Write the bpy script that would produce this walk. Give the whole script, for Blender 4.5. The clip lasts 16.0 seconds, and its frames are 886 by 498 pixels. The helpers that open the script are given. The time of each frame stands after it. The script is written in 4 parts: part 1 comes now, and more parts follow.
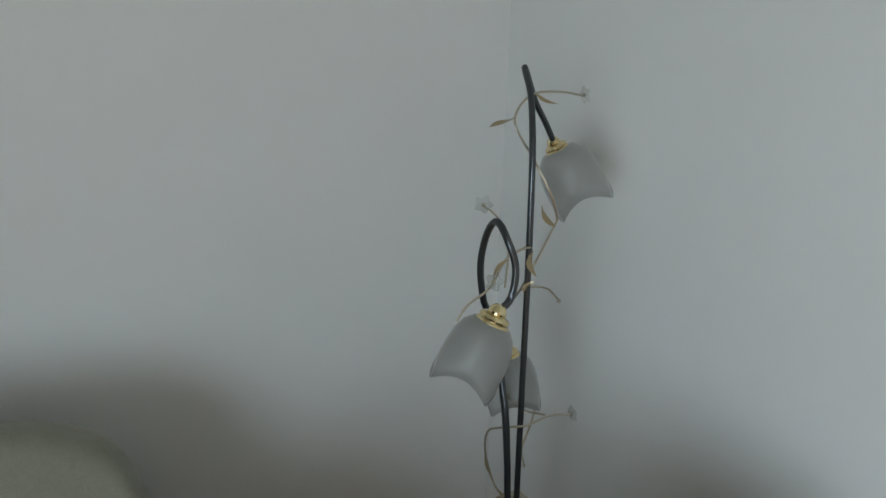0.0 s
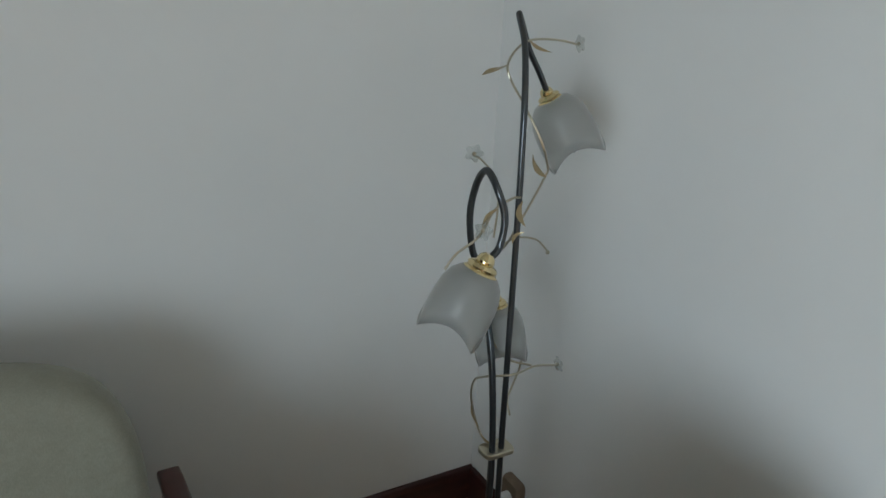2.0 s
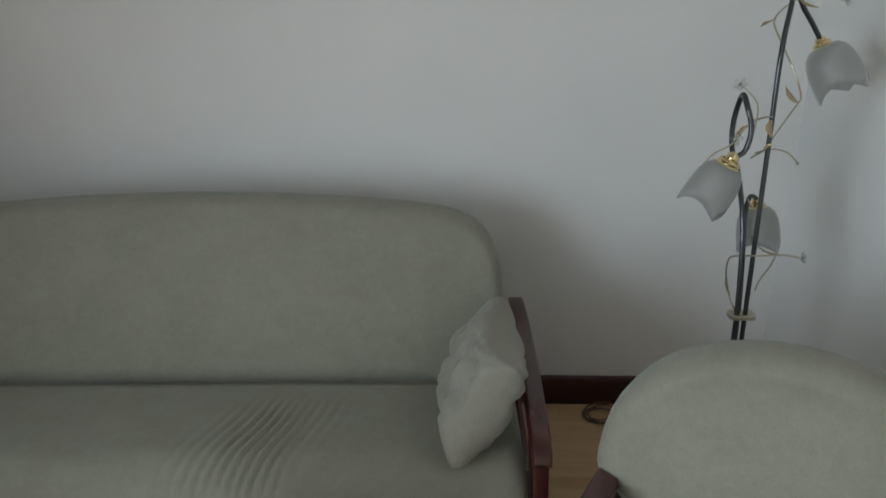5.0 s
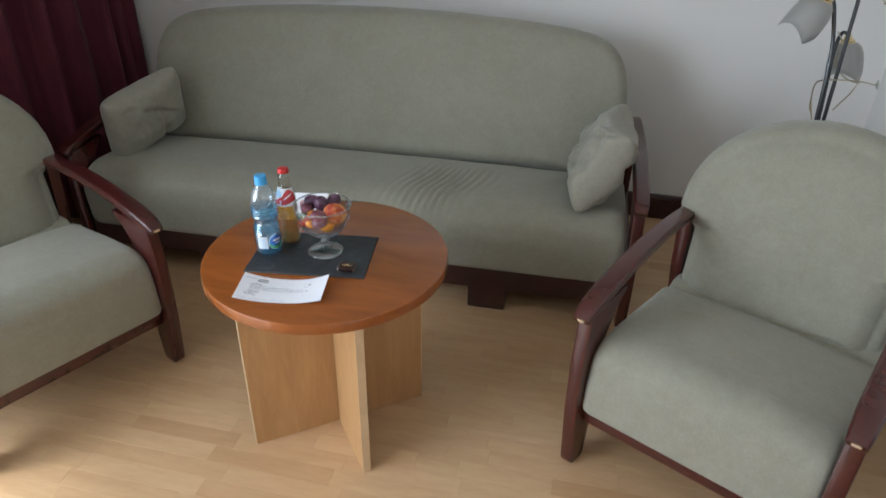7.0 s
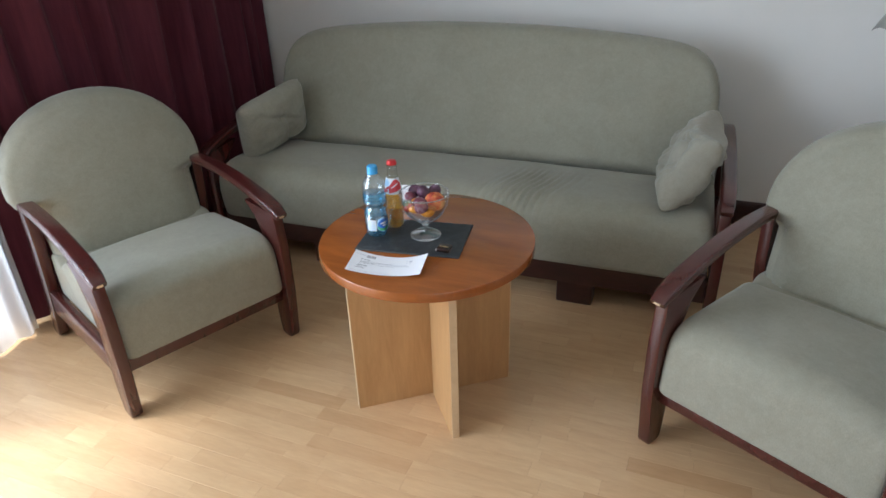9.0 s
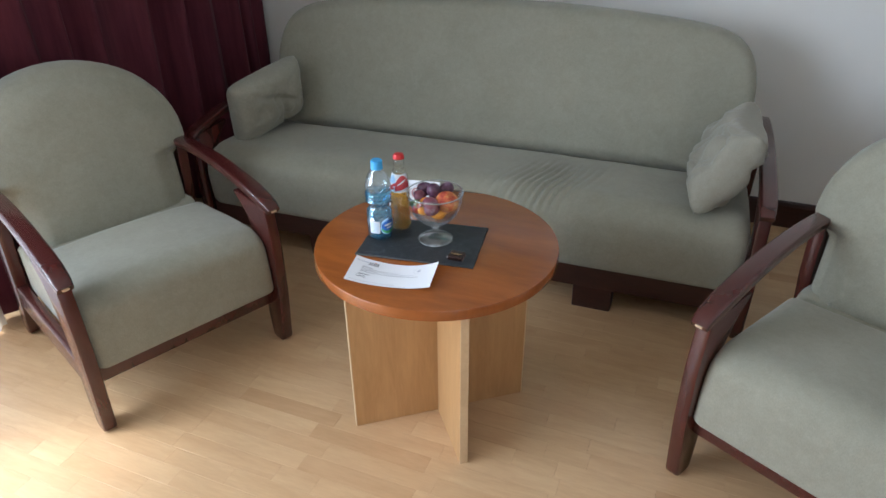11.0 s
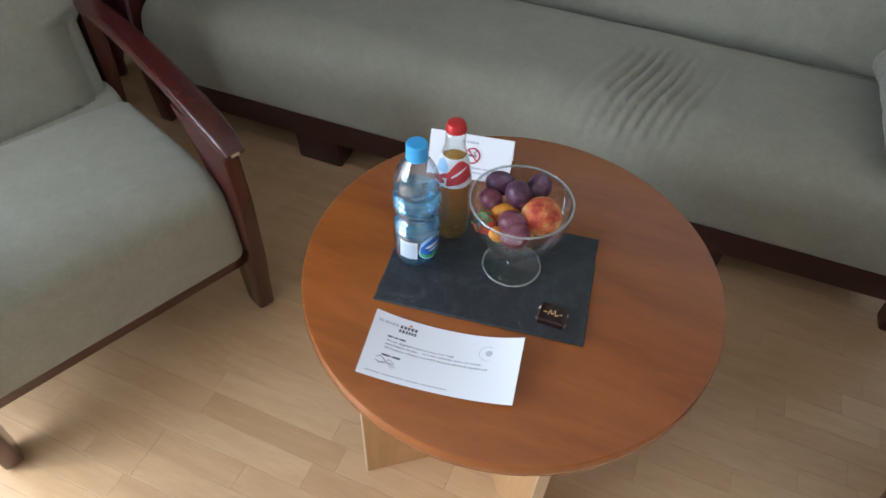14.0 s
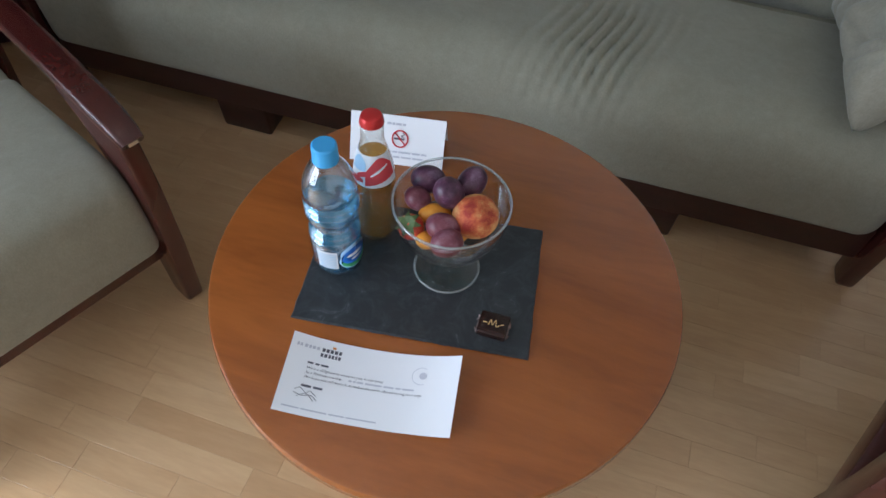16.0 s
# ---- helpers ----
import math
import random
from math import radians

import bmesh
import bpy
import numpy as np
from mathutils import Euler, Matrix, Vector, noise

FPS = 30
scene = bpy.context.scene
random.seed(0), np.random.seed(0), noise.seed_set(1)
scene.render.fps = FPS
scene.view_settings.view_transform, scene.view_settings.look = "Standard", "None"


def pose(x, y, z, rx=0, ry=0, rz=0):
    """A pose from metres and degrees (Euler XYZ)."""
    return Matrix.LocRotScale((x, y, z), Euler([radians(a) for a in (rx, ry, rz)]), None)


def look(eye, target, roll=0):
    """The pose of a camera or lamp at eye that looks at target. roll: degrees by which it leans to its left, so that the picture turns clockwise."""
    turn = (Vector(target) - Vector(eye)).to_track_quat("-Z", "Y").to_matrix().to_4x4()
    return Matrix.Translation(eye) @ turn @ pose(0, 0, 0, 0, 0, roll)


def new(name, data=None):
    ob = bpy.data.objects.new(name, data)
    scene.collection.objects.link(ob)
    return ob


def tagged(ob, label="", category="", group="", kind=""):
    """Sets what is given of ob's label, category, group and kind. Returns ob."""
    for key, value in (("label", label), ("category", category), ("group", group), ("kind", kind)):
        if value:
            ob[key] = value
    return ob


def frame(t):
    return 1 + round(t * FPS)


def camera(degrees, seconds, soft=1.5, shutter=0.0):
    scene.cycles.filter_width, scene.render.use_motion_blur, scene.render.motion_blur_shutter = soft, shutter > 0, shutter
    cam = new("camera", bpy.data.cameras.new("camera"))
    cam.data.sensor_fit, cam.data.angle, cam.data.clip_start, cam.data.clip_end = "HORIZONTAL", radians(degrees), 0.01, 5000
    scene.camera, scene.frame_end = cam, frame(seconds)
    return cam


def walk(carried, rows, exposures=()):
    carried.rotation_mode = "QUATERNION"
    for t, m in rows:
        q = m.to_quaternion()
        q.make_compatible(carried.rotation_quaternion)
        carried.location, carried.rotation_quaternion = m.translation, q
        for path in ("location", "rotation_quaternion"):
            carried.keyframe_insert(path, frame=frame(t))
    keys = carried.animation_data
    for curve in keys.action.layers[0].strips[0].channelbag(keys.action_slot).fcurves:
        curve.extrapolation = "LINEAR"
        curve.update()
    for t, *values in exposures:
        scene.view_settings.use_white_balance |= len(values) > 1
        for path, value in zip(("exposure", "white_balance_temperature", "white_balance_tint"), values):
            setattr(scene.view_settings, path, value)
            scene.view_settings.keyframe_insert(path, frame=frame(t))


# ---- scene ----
cam = camera(66.6, 16.0, 1.5, 0.35)

PATH = [
    (0, (0.649, 1.42, 1.53), (1.595, 3.099, 0.997), 1.7),
    (0.5, (0.62, 1.433, 1.589), (1.576, 3.058, 0.924), 2.6),
    (1, (0.627, 1.439, 1.555), (1.599, 3.056, 0.892), 2.0),
    (1.5, (0.637, 1.443, 1.503), (1.626, 3.067, 0.886), 2.8),
    (2, (0.656, 1.414, 1.51), (1.605, 3.052, 0.865), 2.9),
    (2.5, (0.667, 1.387, 1.51), (1.592, 3.039, 0.867), 2.6),
    (3, (0.69, 1.3, 1.485), (1.556, 2.995, 0.871), 2.9),
    (3.5, (0.658, 1.208, 1.512), (1.343, 2.985, 0.9), 2.0),
    (3.7, (0.661, 1.16, 1.526), (1.184, 3.004, 0.954), 0.4),
    (5.8, (0.581, 0.353, 1.47), (0.315, 2.152, 0.64), 0.7),
    (6, (0.554, 0.262, 1.457), (0.24, 2.044, 0.603), 0.9),
    (6.5, (0.555, 0.071, 1.462), (0.199, 1.801, 0.523), 0.9),
    (7, (0.61, -0.046, 1.465), (0.224, 1.642, 0.465), 1.0),
    (7.5, (0.668, -0.135, 1.451), (0.23, 1.505, 0.394), 0.5),
    (8, (0.681, -0.208, 1.467), (0.172, 1.406, 0.401), 1.4),
    (8.5, (0.682, -0.245, 1.469), (0.075, 1.389, 0.489), 0.9),
    (9, (0.694, -0.242, 1.479), (0.019, 1.384, 0.529), -1.9),
    (9.2, (0.684, -0.259, 1.478), (0.026, 1.385, 0.547), -2.1),
    (11.5, (0.503, 0.044, 1.43), (-0.122, 1.608, 0.351), 0.1),
    (12, (0.42, 0.163, 1.428), (-0.152, 1.664, 0.237), 2.1),
    (12.5, (0.377, 0.399, 1.403), (-0.313, 1.846, 0.207), 2.8),
    (13, (0.29, 0.542, 1.378), (-0.408, 1.944, 0.134), 0.6),
    (13.5, (0.168, 0.627, 1.363), (-0.394, 1.963, -0.015), 0.2),
    (14, (0.12, 0.696, 1.348), (-0.355, 1.945, -0.139), 2.8),
    (14.5, (0.124, 0.793, 1.327), (-0.276, 1.958, -0.249), 2.6),
    (15, (0.124, 0.832, 1.328), (-0.202, 1.938, -0.306), 3.9),
    (15.5, (0.121, 0.837, 1.328), (-0.197, 1.987, -0.277), 3.7),
    (16, (0.112, 0.845, 1.32), (-0.202, 2.001, -0.281), 4.2),
]
walk(cam, [(t, look(e, g, r)) for t, e, g, r in PATH],
     [(0, -0.86, 6000, 4), (3.0, -0.82, 6000, 4.5), (5.8, -0.62, 6100, 8.5), (7.0, -0.3, 6100, 11), (9.0, -0.22, 5980, 10.5), (13.0, -0.18, 5880, 11), (16.0, -0.44, 5820, 11)])

# ---- world and light ----
world = bpy.data.worlds.new("world")
scene.world = world
world.use_nodes = True
wn = world.node_tree
bg = wn.nodes["Background"]
sky = wn.nodes.new("ShaderNodeTexSky")
sky.sky_type = "NISHITA"
sky.sun_disc = False
sky.sun_elevation = radians(56)
sky.sun_rotation = radians(234)
wn.links.new(sky.outputs[0], bg.inputs[0])
bg.inputs[1].default_value = 0.12

sun_data = bpy.data.lights.new("sun", "SUN")
sun_data.energy = 5.0
sun_data.angle = radians(10)
sun_data.color = (1.0, 0.95, 0.88)
sun = new("sun", sun_data)
sun.matrix_basis = look((-6.2, -3.4, 10), (-0.8, 0.5, 0))

# daylight in the balcony window's opening
WIN_Y0, WIN_Y1, WIN_Z1 = -2.60, 1.12, 2.25
day_data = bpy.data.lights.new("window_daylight", "AREA")
day_data.shape = "RECTANGLE"
day_data.size, day_data.size_y = 3.0, 1.7
day_data.energy = 182
day_data.color = (0.84, 0.925, 1.0)
day = new("window_daylight", day_data)
day.matrix_basis = look((-1.84, -0.58, 1.2), (0.6, -0.60, 0.60))


# ---- materials ----
def material(name, base, rough=0.5, metal=0.0, spec=0.5):
    m = bpy.data.materials.new(name)
    m.use_nodes = True
    b = m.node_tree.nodes["Principled BSDF"]
    b.inputs["Base Color"].default_value = (*base, 1)
    b.inputs["Roughness"].default_value = rough
    b.inputs["Metallic"].default_value = metal
    b.inputs["Specular IOR Level"].default_value = spec
    return m, m.node_tree, b


def coords(nt, scale=(1, 1, 1)):
    tc = nt.nodes.new("ShaderNodeTexCoord")
    mp = nt.nodes.new("ShaderNodeMapping")
    mp.inputs["Scale"].default_value = scale
    nt.links.new(tc.outputs["Object"], mp.inputs["Vector"])
    return mp.outputs["Vector"]


def noise_tex(nt, vec, scale, detail=4, rough=0.6, distort=0.0):
    n = nt.nodes.new("ShaderNodeTexNoise")
    n.inputs["Scale"].default_value = scale
    n.inputs["Detail"].default_value = detail
    n.inputs["Roughness"].default_value = rough
    n.inputs["Distortion"].default_value = distort
    nt.links.new(vec, n.inputs["Vector"])
    return n.outputs["Fac"]


def ramp(nt, fac, stops):
    r = nt.nodes.new("ShaderNodeValToRGB")
    while len(r.color_ramp.elements) < len(stops):
        r.color_ramp.elements.new(0.5)
    for e, (p, c) in zip(r.color_ramp.elements, stops):
        e.position, e.color = p, (*c, 1)
    nt.links.new(fac, r.inputs["Fac"])
    return r.outputs["Color"]


def mix(nt, fac, a, b, how="MIX"):
    m = nt.nodes.new("ShaderNodeMix")
    m.data_type, m.blend_type = "RGBA", how
    for sock, v in ((m.inputs[0], fac), (m.inputs[6], a), (m.inputs[7], b)):
        if isinstance(v, (int, float)):
            sock.default_value = v
        elif isinstance(v, tuple):
            sock.default_value = (*v, 1)
        else:
            nt.links.new(v, sock)
    return m.outputs[2]


def bump(nt, b, height, strength=0.3, dist=0.001):
    n = nt.nodes.new("ShaderNodeBump")
    n.inputs["Strength"].default_value = strength
    n.inputs["Distance"].default_value = dist
    nt.links.new(height, n.inputs["Height"])
    nt.links.new(n.outputs["Normal"], b.inputs["Normal"])


def wood(name, dark, light, rough, grain=(1, 1, 1), scale=10, coat=0.0, vary=False):
    m, nt, b = material(name, light, rough)
    v = coords(nt, grain)
    if vary:
        oi = nt.nodes.new("ShaderNodeObjectInfo")
        shift = nt.nodes.new("ShaderNodeVectorMath")
        shift.operation = "MULTIPLY_ADD"
        comb = nt.nodes.new("ShaderNodeCombineXYZ")
        for i in range(3):
            nt.links.new(oi.outputs["Random"], comb.inputs[i])
        nt.links.new(comb.outputs[0], shift.inputs[0])
        shift.inputs[1].default_value = (37, 53, 11)
        nt.links.new(v, shift.inputs[2])
        v = shift.outputs[0]
    g = noise_tex(nt, v, scale, 6, 0.65, 0.6)
    fine = noise_tex(nt, v, scale * 7, 3, 0.6)
    col = ramp(nt, g, [(0.3, dark), (0.7, light)])
    col = mix(nt, 0.10, col, ramp(nt, fine, [(0.35, tuple(c * 0.6 for c in dark)), (0.65, light)]))
    nt.links.new(col, b.inputs["Base Color"])
    rr = nt.nodes.new("ShaderNodeMapRange")
    rr.inputs["To Min"].default_value, rr.inputs["To Max"].default_value = rough * 0.94, rough * 1.10
    nt.links.new(g, rr.inputs["Value"])
    nt.links.new(rr.outputs[0], b.inputs["Roughness"])
    b.inputs["Coat Weight"].default_value = coat
    b.inputs["Coat Roughness"].default_value = 0.2
    bump(nt, b, fine, 0.04, 0.0005)
    return m, nt, b, col


def fabric_mat(name, base, worn):
    m, nt, b = material(name, base, 0.92, spec=0.15)
    v = coords(nt)
    big = noise_tex(nt, v, 5, 5, 0.6)
    mid = noise_tex(nt, v, 60, 3, 0.7)
    weave_v = coords(nt, (1, 1, 0.35))
    fine = noise_tex(nt, weave_v, 420, 2, 0.7)
    col = ramp(nt, big, [(0.3, base), (0.72, worn)])
    rub = noise_tex(nt, v, 16, 6, 0.75, 0.8)
    col = mix(nt, 0.30, col, ramp(nt, rub, [(0.38, tuple(c * 0.86 for c in base)), (0.66, tuple(c * 1.12 for c in worn))]))
    col = mix(nt, 0.13, col, ramp(nt, mid, [(0.35, tuple(c * 0.72 for c in base)), (0.68, tuple(min(1, c * 1.18) for c in worn))]))
    col = mix(nt, 0.17, col, ramp(nt, fine, [(0.3, tuple(c * 0.55 for c in base)), (0.7, tuple(min(1, c * 1.3) for c in worn))]))
    nt.links.new(col, b.inputs["Base Color"])
    b.inputs["Sheen Weight"].default_value = 0.25
    b.inputs["Sheen Roughness"].default_value = 0.5
    add = nt.nodes.new("ShaderNodeMath")
    add.operation = "ADD"
    nt.links.new(mid, add.inputs[0])
    nt.links.new(fine, add.inputs[1])
    bump(nt, b, add.outputs[0], 0.25, 0.0009)
    return m


FABRIC = fabric_mat("sage_upholstery", (0.258, 0.250, 0.194), (0.308, 0.300, 0.238))
PILLOW_FABRIC = fabric_mat("cushion_cover", (0.27, 0.258, 0.205), (0.34, 0.325, 0.265))
CHERRY = wood("dark_cherry_wood", (0.050, 0.0098, 0.0080), (0.070, 0.0142, 0.0112), 0.26, (3, 3, 0.5), 9, 0.45)[0]
DARK_WOOD = wood("dark_sofa_wood", (0.02, 0.006, 0.005), (0.05, 0.013, 0.010), 0.4, (1.2, 3, 3), 9, 0.2)[0]
SKIRT_WOOD = wood("dark_skirting_wood", (0.028, 0.008, 0.007), (0.06, 0.016, 0.012), 0.4, (0.6, 3, 3), 8, 0.1)[0]
TABLE_WOOD = wood("cherry_tabletop", (0.205, 0.056, 0.012), (0.335, 0.102, 0.020), 0.25, (0.9, 4.5, 1), 2.6, 0.3)[0]
BEECH_PANEL = wood("beech_panel", (0.42, 0.235, 0.095), (0.54, 0.32, 0.14), 0.45, (5, 5, 0.6), 5, 0.05)[0]
PALE_EDGE = wood("pale_edge_band", (0.60, 0.43, 0.25), (0.70, 0.53, 0.33), 0.5, (2, 2, 2), 6)[0]
FLOOR_MAT, fnt, fb, fcol = wood("beech_laminate", (0.545, 0.352, 0.186), (0.640, 0.430, 0.240), 0.24, (0.8, 5, 1), 4, 0.0, True)
finfo = fnt.nodes.new("ShaderNodeObjectInfo")
fgeo = fnt.nodes.new("ShaderNodeNewGeometry")
fadd = fnt.nodes.new("ShaderNodeMath")
fadd.operation = "ADD"
fnt.links.new(finfo.outputs["Random"], fadd.inputs[0])
fnt.links.new(fgeo.outputs["Random Per Island"], fadd.inputs[1])
ffr = fnt.nodes.new("ShaderNodeMath")
ffr.operation = "FRACT"
fnt.links.new(fadd.outputs[0], ffr.inputs[0])
tone = ramp(fnt, ffr.outputs[0], [(0.0, (0.85, 0.80, 0.75)), (0.06, (0.95, 0.93, 0.91)), (0.93, (1.0, 1.0, 1.0)), (1.0, (1.11, 1.13, 1.15))])
fnt.links.new(mix(fnt, 1.0, fcol, tone, "MULTIPLY"), fb.inputs["Base Color"])

WALL, nt, b = material("white_wall_paint", (0.80, 0.79, 0.76), 0.85, spec=0.2)
v = coords(nt)
nt.links.new(ramp(nt, noise_tex(nt, v, 1.3, 5), [(0.3, (0.775, 0.765, 0.735)), (0.7, (0.815, 0.805, 0.775))]), b.inputs["Base Color"])
bump(nt, b, noise_tex(nt, v, 260, 3), 0.12, 0.001)
# unseen south wall, toned darker than the white ones to cut bounced light
BACK_WALL, nt, b = material("unseen_wall_beige", (0.42, 0.37, 0.30), 0.85, spec=0.2)
nt.links.new(ramp(nt, noise_tex(nt, coords(nt), 1.3, 5), [(0.3, (0.30, 0.26, 0.20)), (0.7, (0.33, 0.29, 0.23))]), b.inputs["Base Color"])
CEIL, nt, b = material("ceiling_paint", (0.68, 0.67, 0.64), 0.9)
bump(nt, b, noise_tex(nt, coords(nt), 200, 3), 0.1, 0.001)

CURTAIN, nt, b = material("burgundy_curtain", (0.11, 0.022, 0.034), 0.85, spec=0.12)
v = coords(nt)
col = ramp(nt, noise_tex(nt, coords(nt, (1, 1, 0.08)), 30, 4), [(0.3, (0.078, 0.017, 0.027)), (0.7, (0.120, 0.030, 0.043))])
nt.links.new(col, b.inputs["Base Color"])
b.inputs["Sheen Weight"].default_value = 0.05
bump(nt, b, noise_tex(nt, v, 500, 2), 0.2, 0.0008)

SHEER = bpy.data.materials.new("sheer_net_curtain")
SHEER.use_nodes = True
nt = SHEER.node_tree
b = nt.nodes["Principled BSDF"]
b.inputs["Base Color"].default_value = (0.86, 0.87, 0.88, 1)
b.inputs["Roughness"].default_value = 0.9
tr = nt.nodes.new("ShaderNodeBsdfTranslucent")
tr.inputs["Color"].default_value = (0.88, 0.9, 0.92, 1)
tp = nt.nodes.new("ShaderNodeBsdfTransparent")
m1, m2 = nt.nodes.new("ShaderNodeMixShader"), nt.nodes.new("ShaderNodeMixShader")
m1.inputs[0].default_value, m2.inputs[0].default_value = 0.6, 0.35
nt.links.new(b.outputs[0], m1.inputs[1])
nt.links.new(tr.outputs[0], m1.inputs[2])
nt.links.new(m1.outputs[0], m2.inputs[1])
nt.links.new(tp.outputs[0], m2.inputs[2])
nt.links.new(m2.outputs[0], nt.nodes["Material Output"].inputs["Surface"])

SLATE, nt, b = material("dark_slate", (0.028, 0.032, 0.036), 0.55)
v = coords(nt)
chalk = noise_tex(nt, coords(nt, (1, 1, 1)), 28, 8, 0.7, 1.5)
col = ramp(nt, chalk, [(0.45, (0.020, 0.024, 0.028)), (0.62, (0.034, 0.040, 0.045)), (0.74, (0.12, 0.13, 0.14))])
nt.links.new(col, b.inputs["Base Color"])
bump(nt, b, noise_tex(nt, v, 45, 6), 0.5, 0.002)

PAPER, nt, b = material("white_paper", (0.82, 0.83, 0.86), 0.6)
bump(nt, b, noise_tex(nt, coords(nt), 300, 2), 0.05, 0.0003)
INK = material("grey_ink", (0.10, 0.10, 0.13), 0.7)[0]
PALE_INK = material("pale_grey_ink", (0.52, 0.53, 0.60), 0.7)[0]
RED_INK = material("red_ink", (0.55, 0.03, 0.04), 0.6)[0]
ORANGE_INK = material("orange_ink", (0.65, 0.25, 0.05), 0.6)[0]
GOLD_INK = material("gold_ink", (0.75, 0.58, 0.28), 0.35, 0.6)[0]


def glass_mat(name, tint, gloss=0.02, ior=1.45, body=None, amount=0.0):
    """Thin clear glass or plastic: tinted see-through with a mirror gloss; body: a milky share of diffuse colour."""
    m = bpy.data.materials.new(name)
    m.use_nodes = True
    nt = m.node_tree
    nt.nodes.remove(nt.nodes["Principled BSDF"])
    clear, shine, fr = nt.nodes.new("ShaderNodeBsdfTransparent"), nt.nodes.new("ShaderNodeBsdfGlossy"), nt.nodes.new("ShaderNodeLayerWeight")
    clear.inputs["Color"].default_value = (*tint, 1)
    shine.inputs["Roughness"].default_value = gloss
    fr.inputs["Blend"].default_value = 0.5
    pw, sc = nt.nodes.new("ShaderNodeMath"), nt.nodes.new("ShaderNodeMath")
    pw.operation, sc.operation = "POWER", "MULTIPLY_ADD"
    pw.inputs[1].default_value = 2.6
    sc.inputs[1].default_value, sc.inputs[2].default_value = 0.85, ((ior - 1) / (ior + 1)) ** 2
    nt.links.new(fr.outputs["Facing"], pw.inputs[0])
    nt.links.new(pw.outputs[0], sc.inputs[0])
    base = clear.outputs[0]
    if body:
        dif, tra, half, share = nt.nodes.new("ShaderNodeBsdfDiffuse"), nt.nodes.new("ShaderNodeBsdfTranslucent"), nt.nodes.new("ShaderNodeMixShader"), nt.nodes.new("ShaderNodeMixShader")
        for k in (dif, tra):
            k.inputs["Color"].default_value = (*body, 1)
        half.inputs[0].default_value, share.inputs[0].default_value = 0.6, amount
        nt.links.new(dif.outputs[0], half.inputs[1])
        nt.links.new(tra.outputs[0], half.inputs[2])
        nt.links.new(base, share.inputs[1])
        nt.links.new(half.outputs[0], share.inputs[2])
        base = share.outputs[0]
    top = nt.nodes.new("ShaderNodeMixShader")
    nt.links.new(sc.outputs[0], top.inputs[0])
    nt.links.new(base, top.inputs[1])
    nt.links.new(shine.outputs[0], top.inputs[2])
    nt.links.new(top.outputs[0], nt.nodes["Material Output"].inputs["Surface"])
    return m


GLASS = glass_mat("clear_glass", (0.985, 0.99, 0.988), 0.02, 1.5)
# milky white mixed in stands for the bright glint on thick glass
GLASS_GLINT = glass_mat("glass_edge_glint", (0.90, 0.93, 0.92), 0.04, 2.0, (0.80, 0.84, 0.84), 0.30)
PET = glass_mat("clear_blue_plastic", (0.93, 0.97, 0.99), 0.03, 2.3, (0.6, 0.8, 0.95), 0.05)
WATER = glass_mat("still_water", (0.46, 0.82, 0.96), 0.02, 2.0, (0.10, 0.56, 0.86), 0.20)
JUICE = glass_mat("amber_juice", (0.86, 0.62, 0.22), 0.02, 1.5, (0.80, 0.50, 0.09), 0.28)
BOTTLE_GLASS = glass_mat("bottle_glass", (0.96, 0.97, 0.95), 0.02, 1.7)
BLUE_CAP = material("light_blue_plastic", (0.06, 0.36, 0.72), 0.38)[0]
RED_CAP = material("red_lacquered_metal", (0.58, 0.035, 0.035), 0.3, 0.3)[0]
LABEL_RED = material("red_label", (0.55, 0.05, 0.06), 0.45)[0]
LABEL_WHITE = material("white_label", (0.75, 0.78, 0.82), 0.45)[0]
LABEL_BLUE = material("blue_label", (0.02, 0.13, 0.50), 0.4)[0]
LABEL_SKY = material("pale_blue_label", (0.35, 0.55, 0.75), 0.4)[0]
LABEL_GREEN = material("green_label", (0.06, 0.32, 0.12), 0.45)[0]
CHOC = material("dark_brown_wrapper", (0.025, 0.010, 0.008), 0.25)[0]
WRAP = material("clear_wrap", (0.22, 0.17, 0.16), 0.12, 0.5)[0]

GUNMETAL, nt, b = material("dark_grey_metal", (0.10, 0.105, 0.11), 0.28, 0.9)
bump(nt, b, noise_tex(nt, coords(nt), 120, 3), 0.05, 0.0005)
BRASS, nt, b = material("polished_brass", (0.82, 0.68, 0.38), 0.14, 1.0)
WIRE = material("brass_silver_wire", (0.52, 0.47, 0.36), 0.28, 0.9)[0]
LEAF_METAL = material("dull_gold_leaf", (0.42, 0.33, 0.19), 0.4, 0.7)[0]
FROST = glass_mat("frosted_glass_shade", (0.78, 0.79, 0.78), 0.35, 1.35, (0.76, 0.76, 0.74), 0.48)
PETAL = glass_mat("clear_petal", (0.93, 0.94, 0.93), 0.15, 1.3, (0.7, 0.7, 0.7), 0.10)
WHITE_PLASTIC = material("white_plastic", (0.78, 0.78, 0.76), 0.4)[0]
BROWN_PLASTIC = wood("brown_socket_plastic", (0.16, 0.11, 0.07), (0.22, 0.155, 0.10), 0.4, (1, 1, 1), 30)[0]


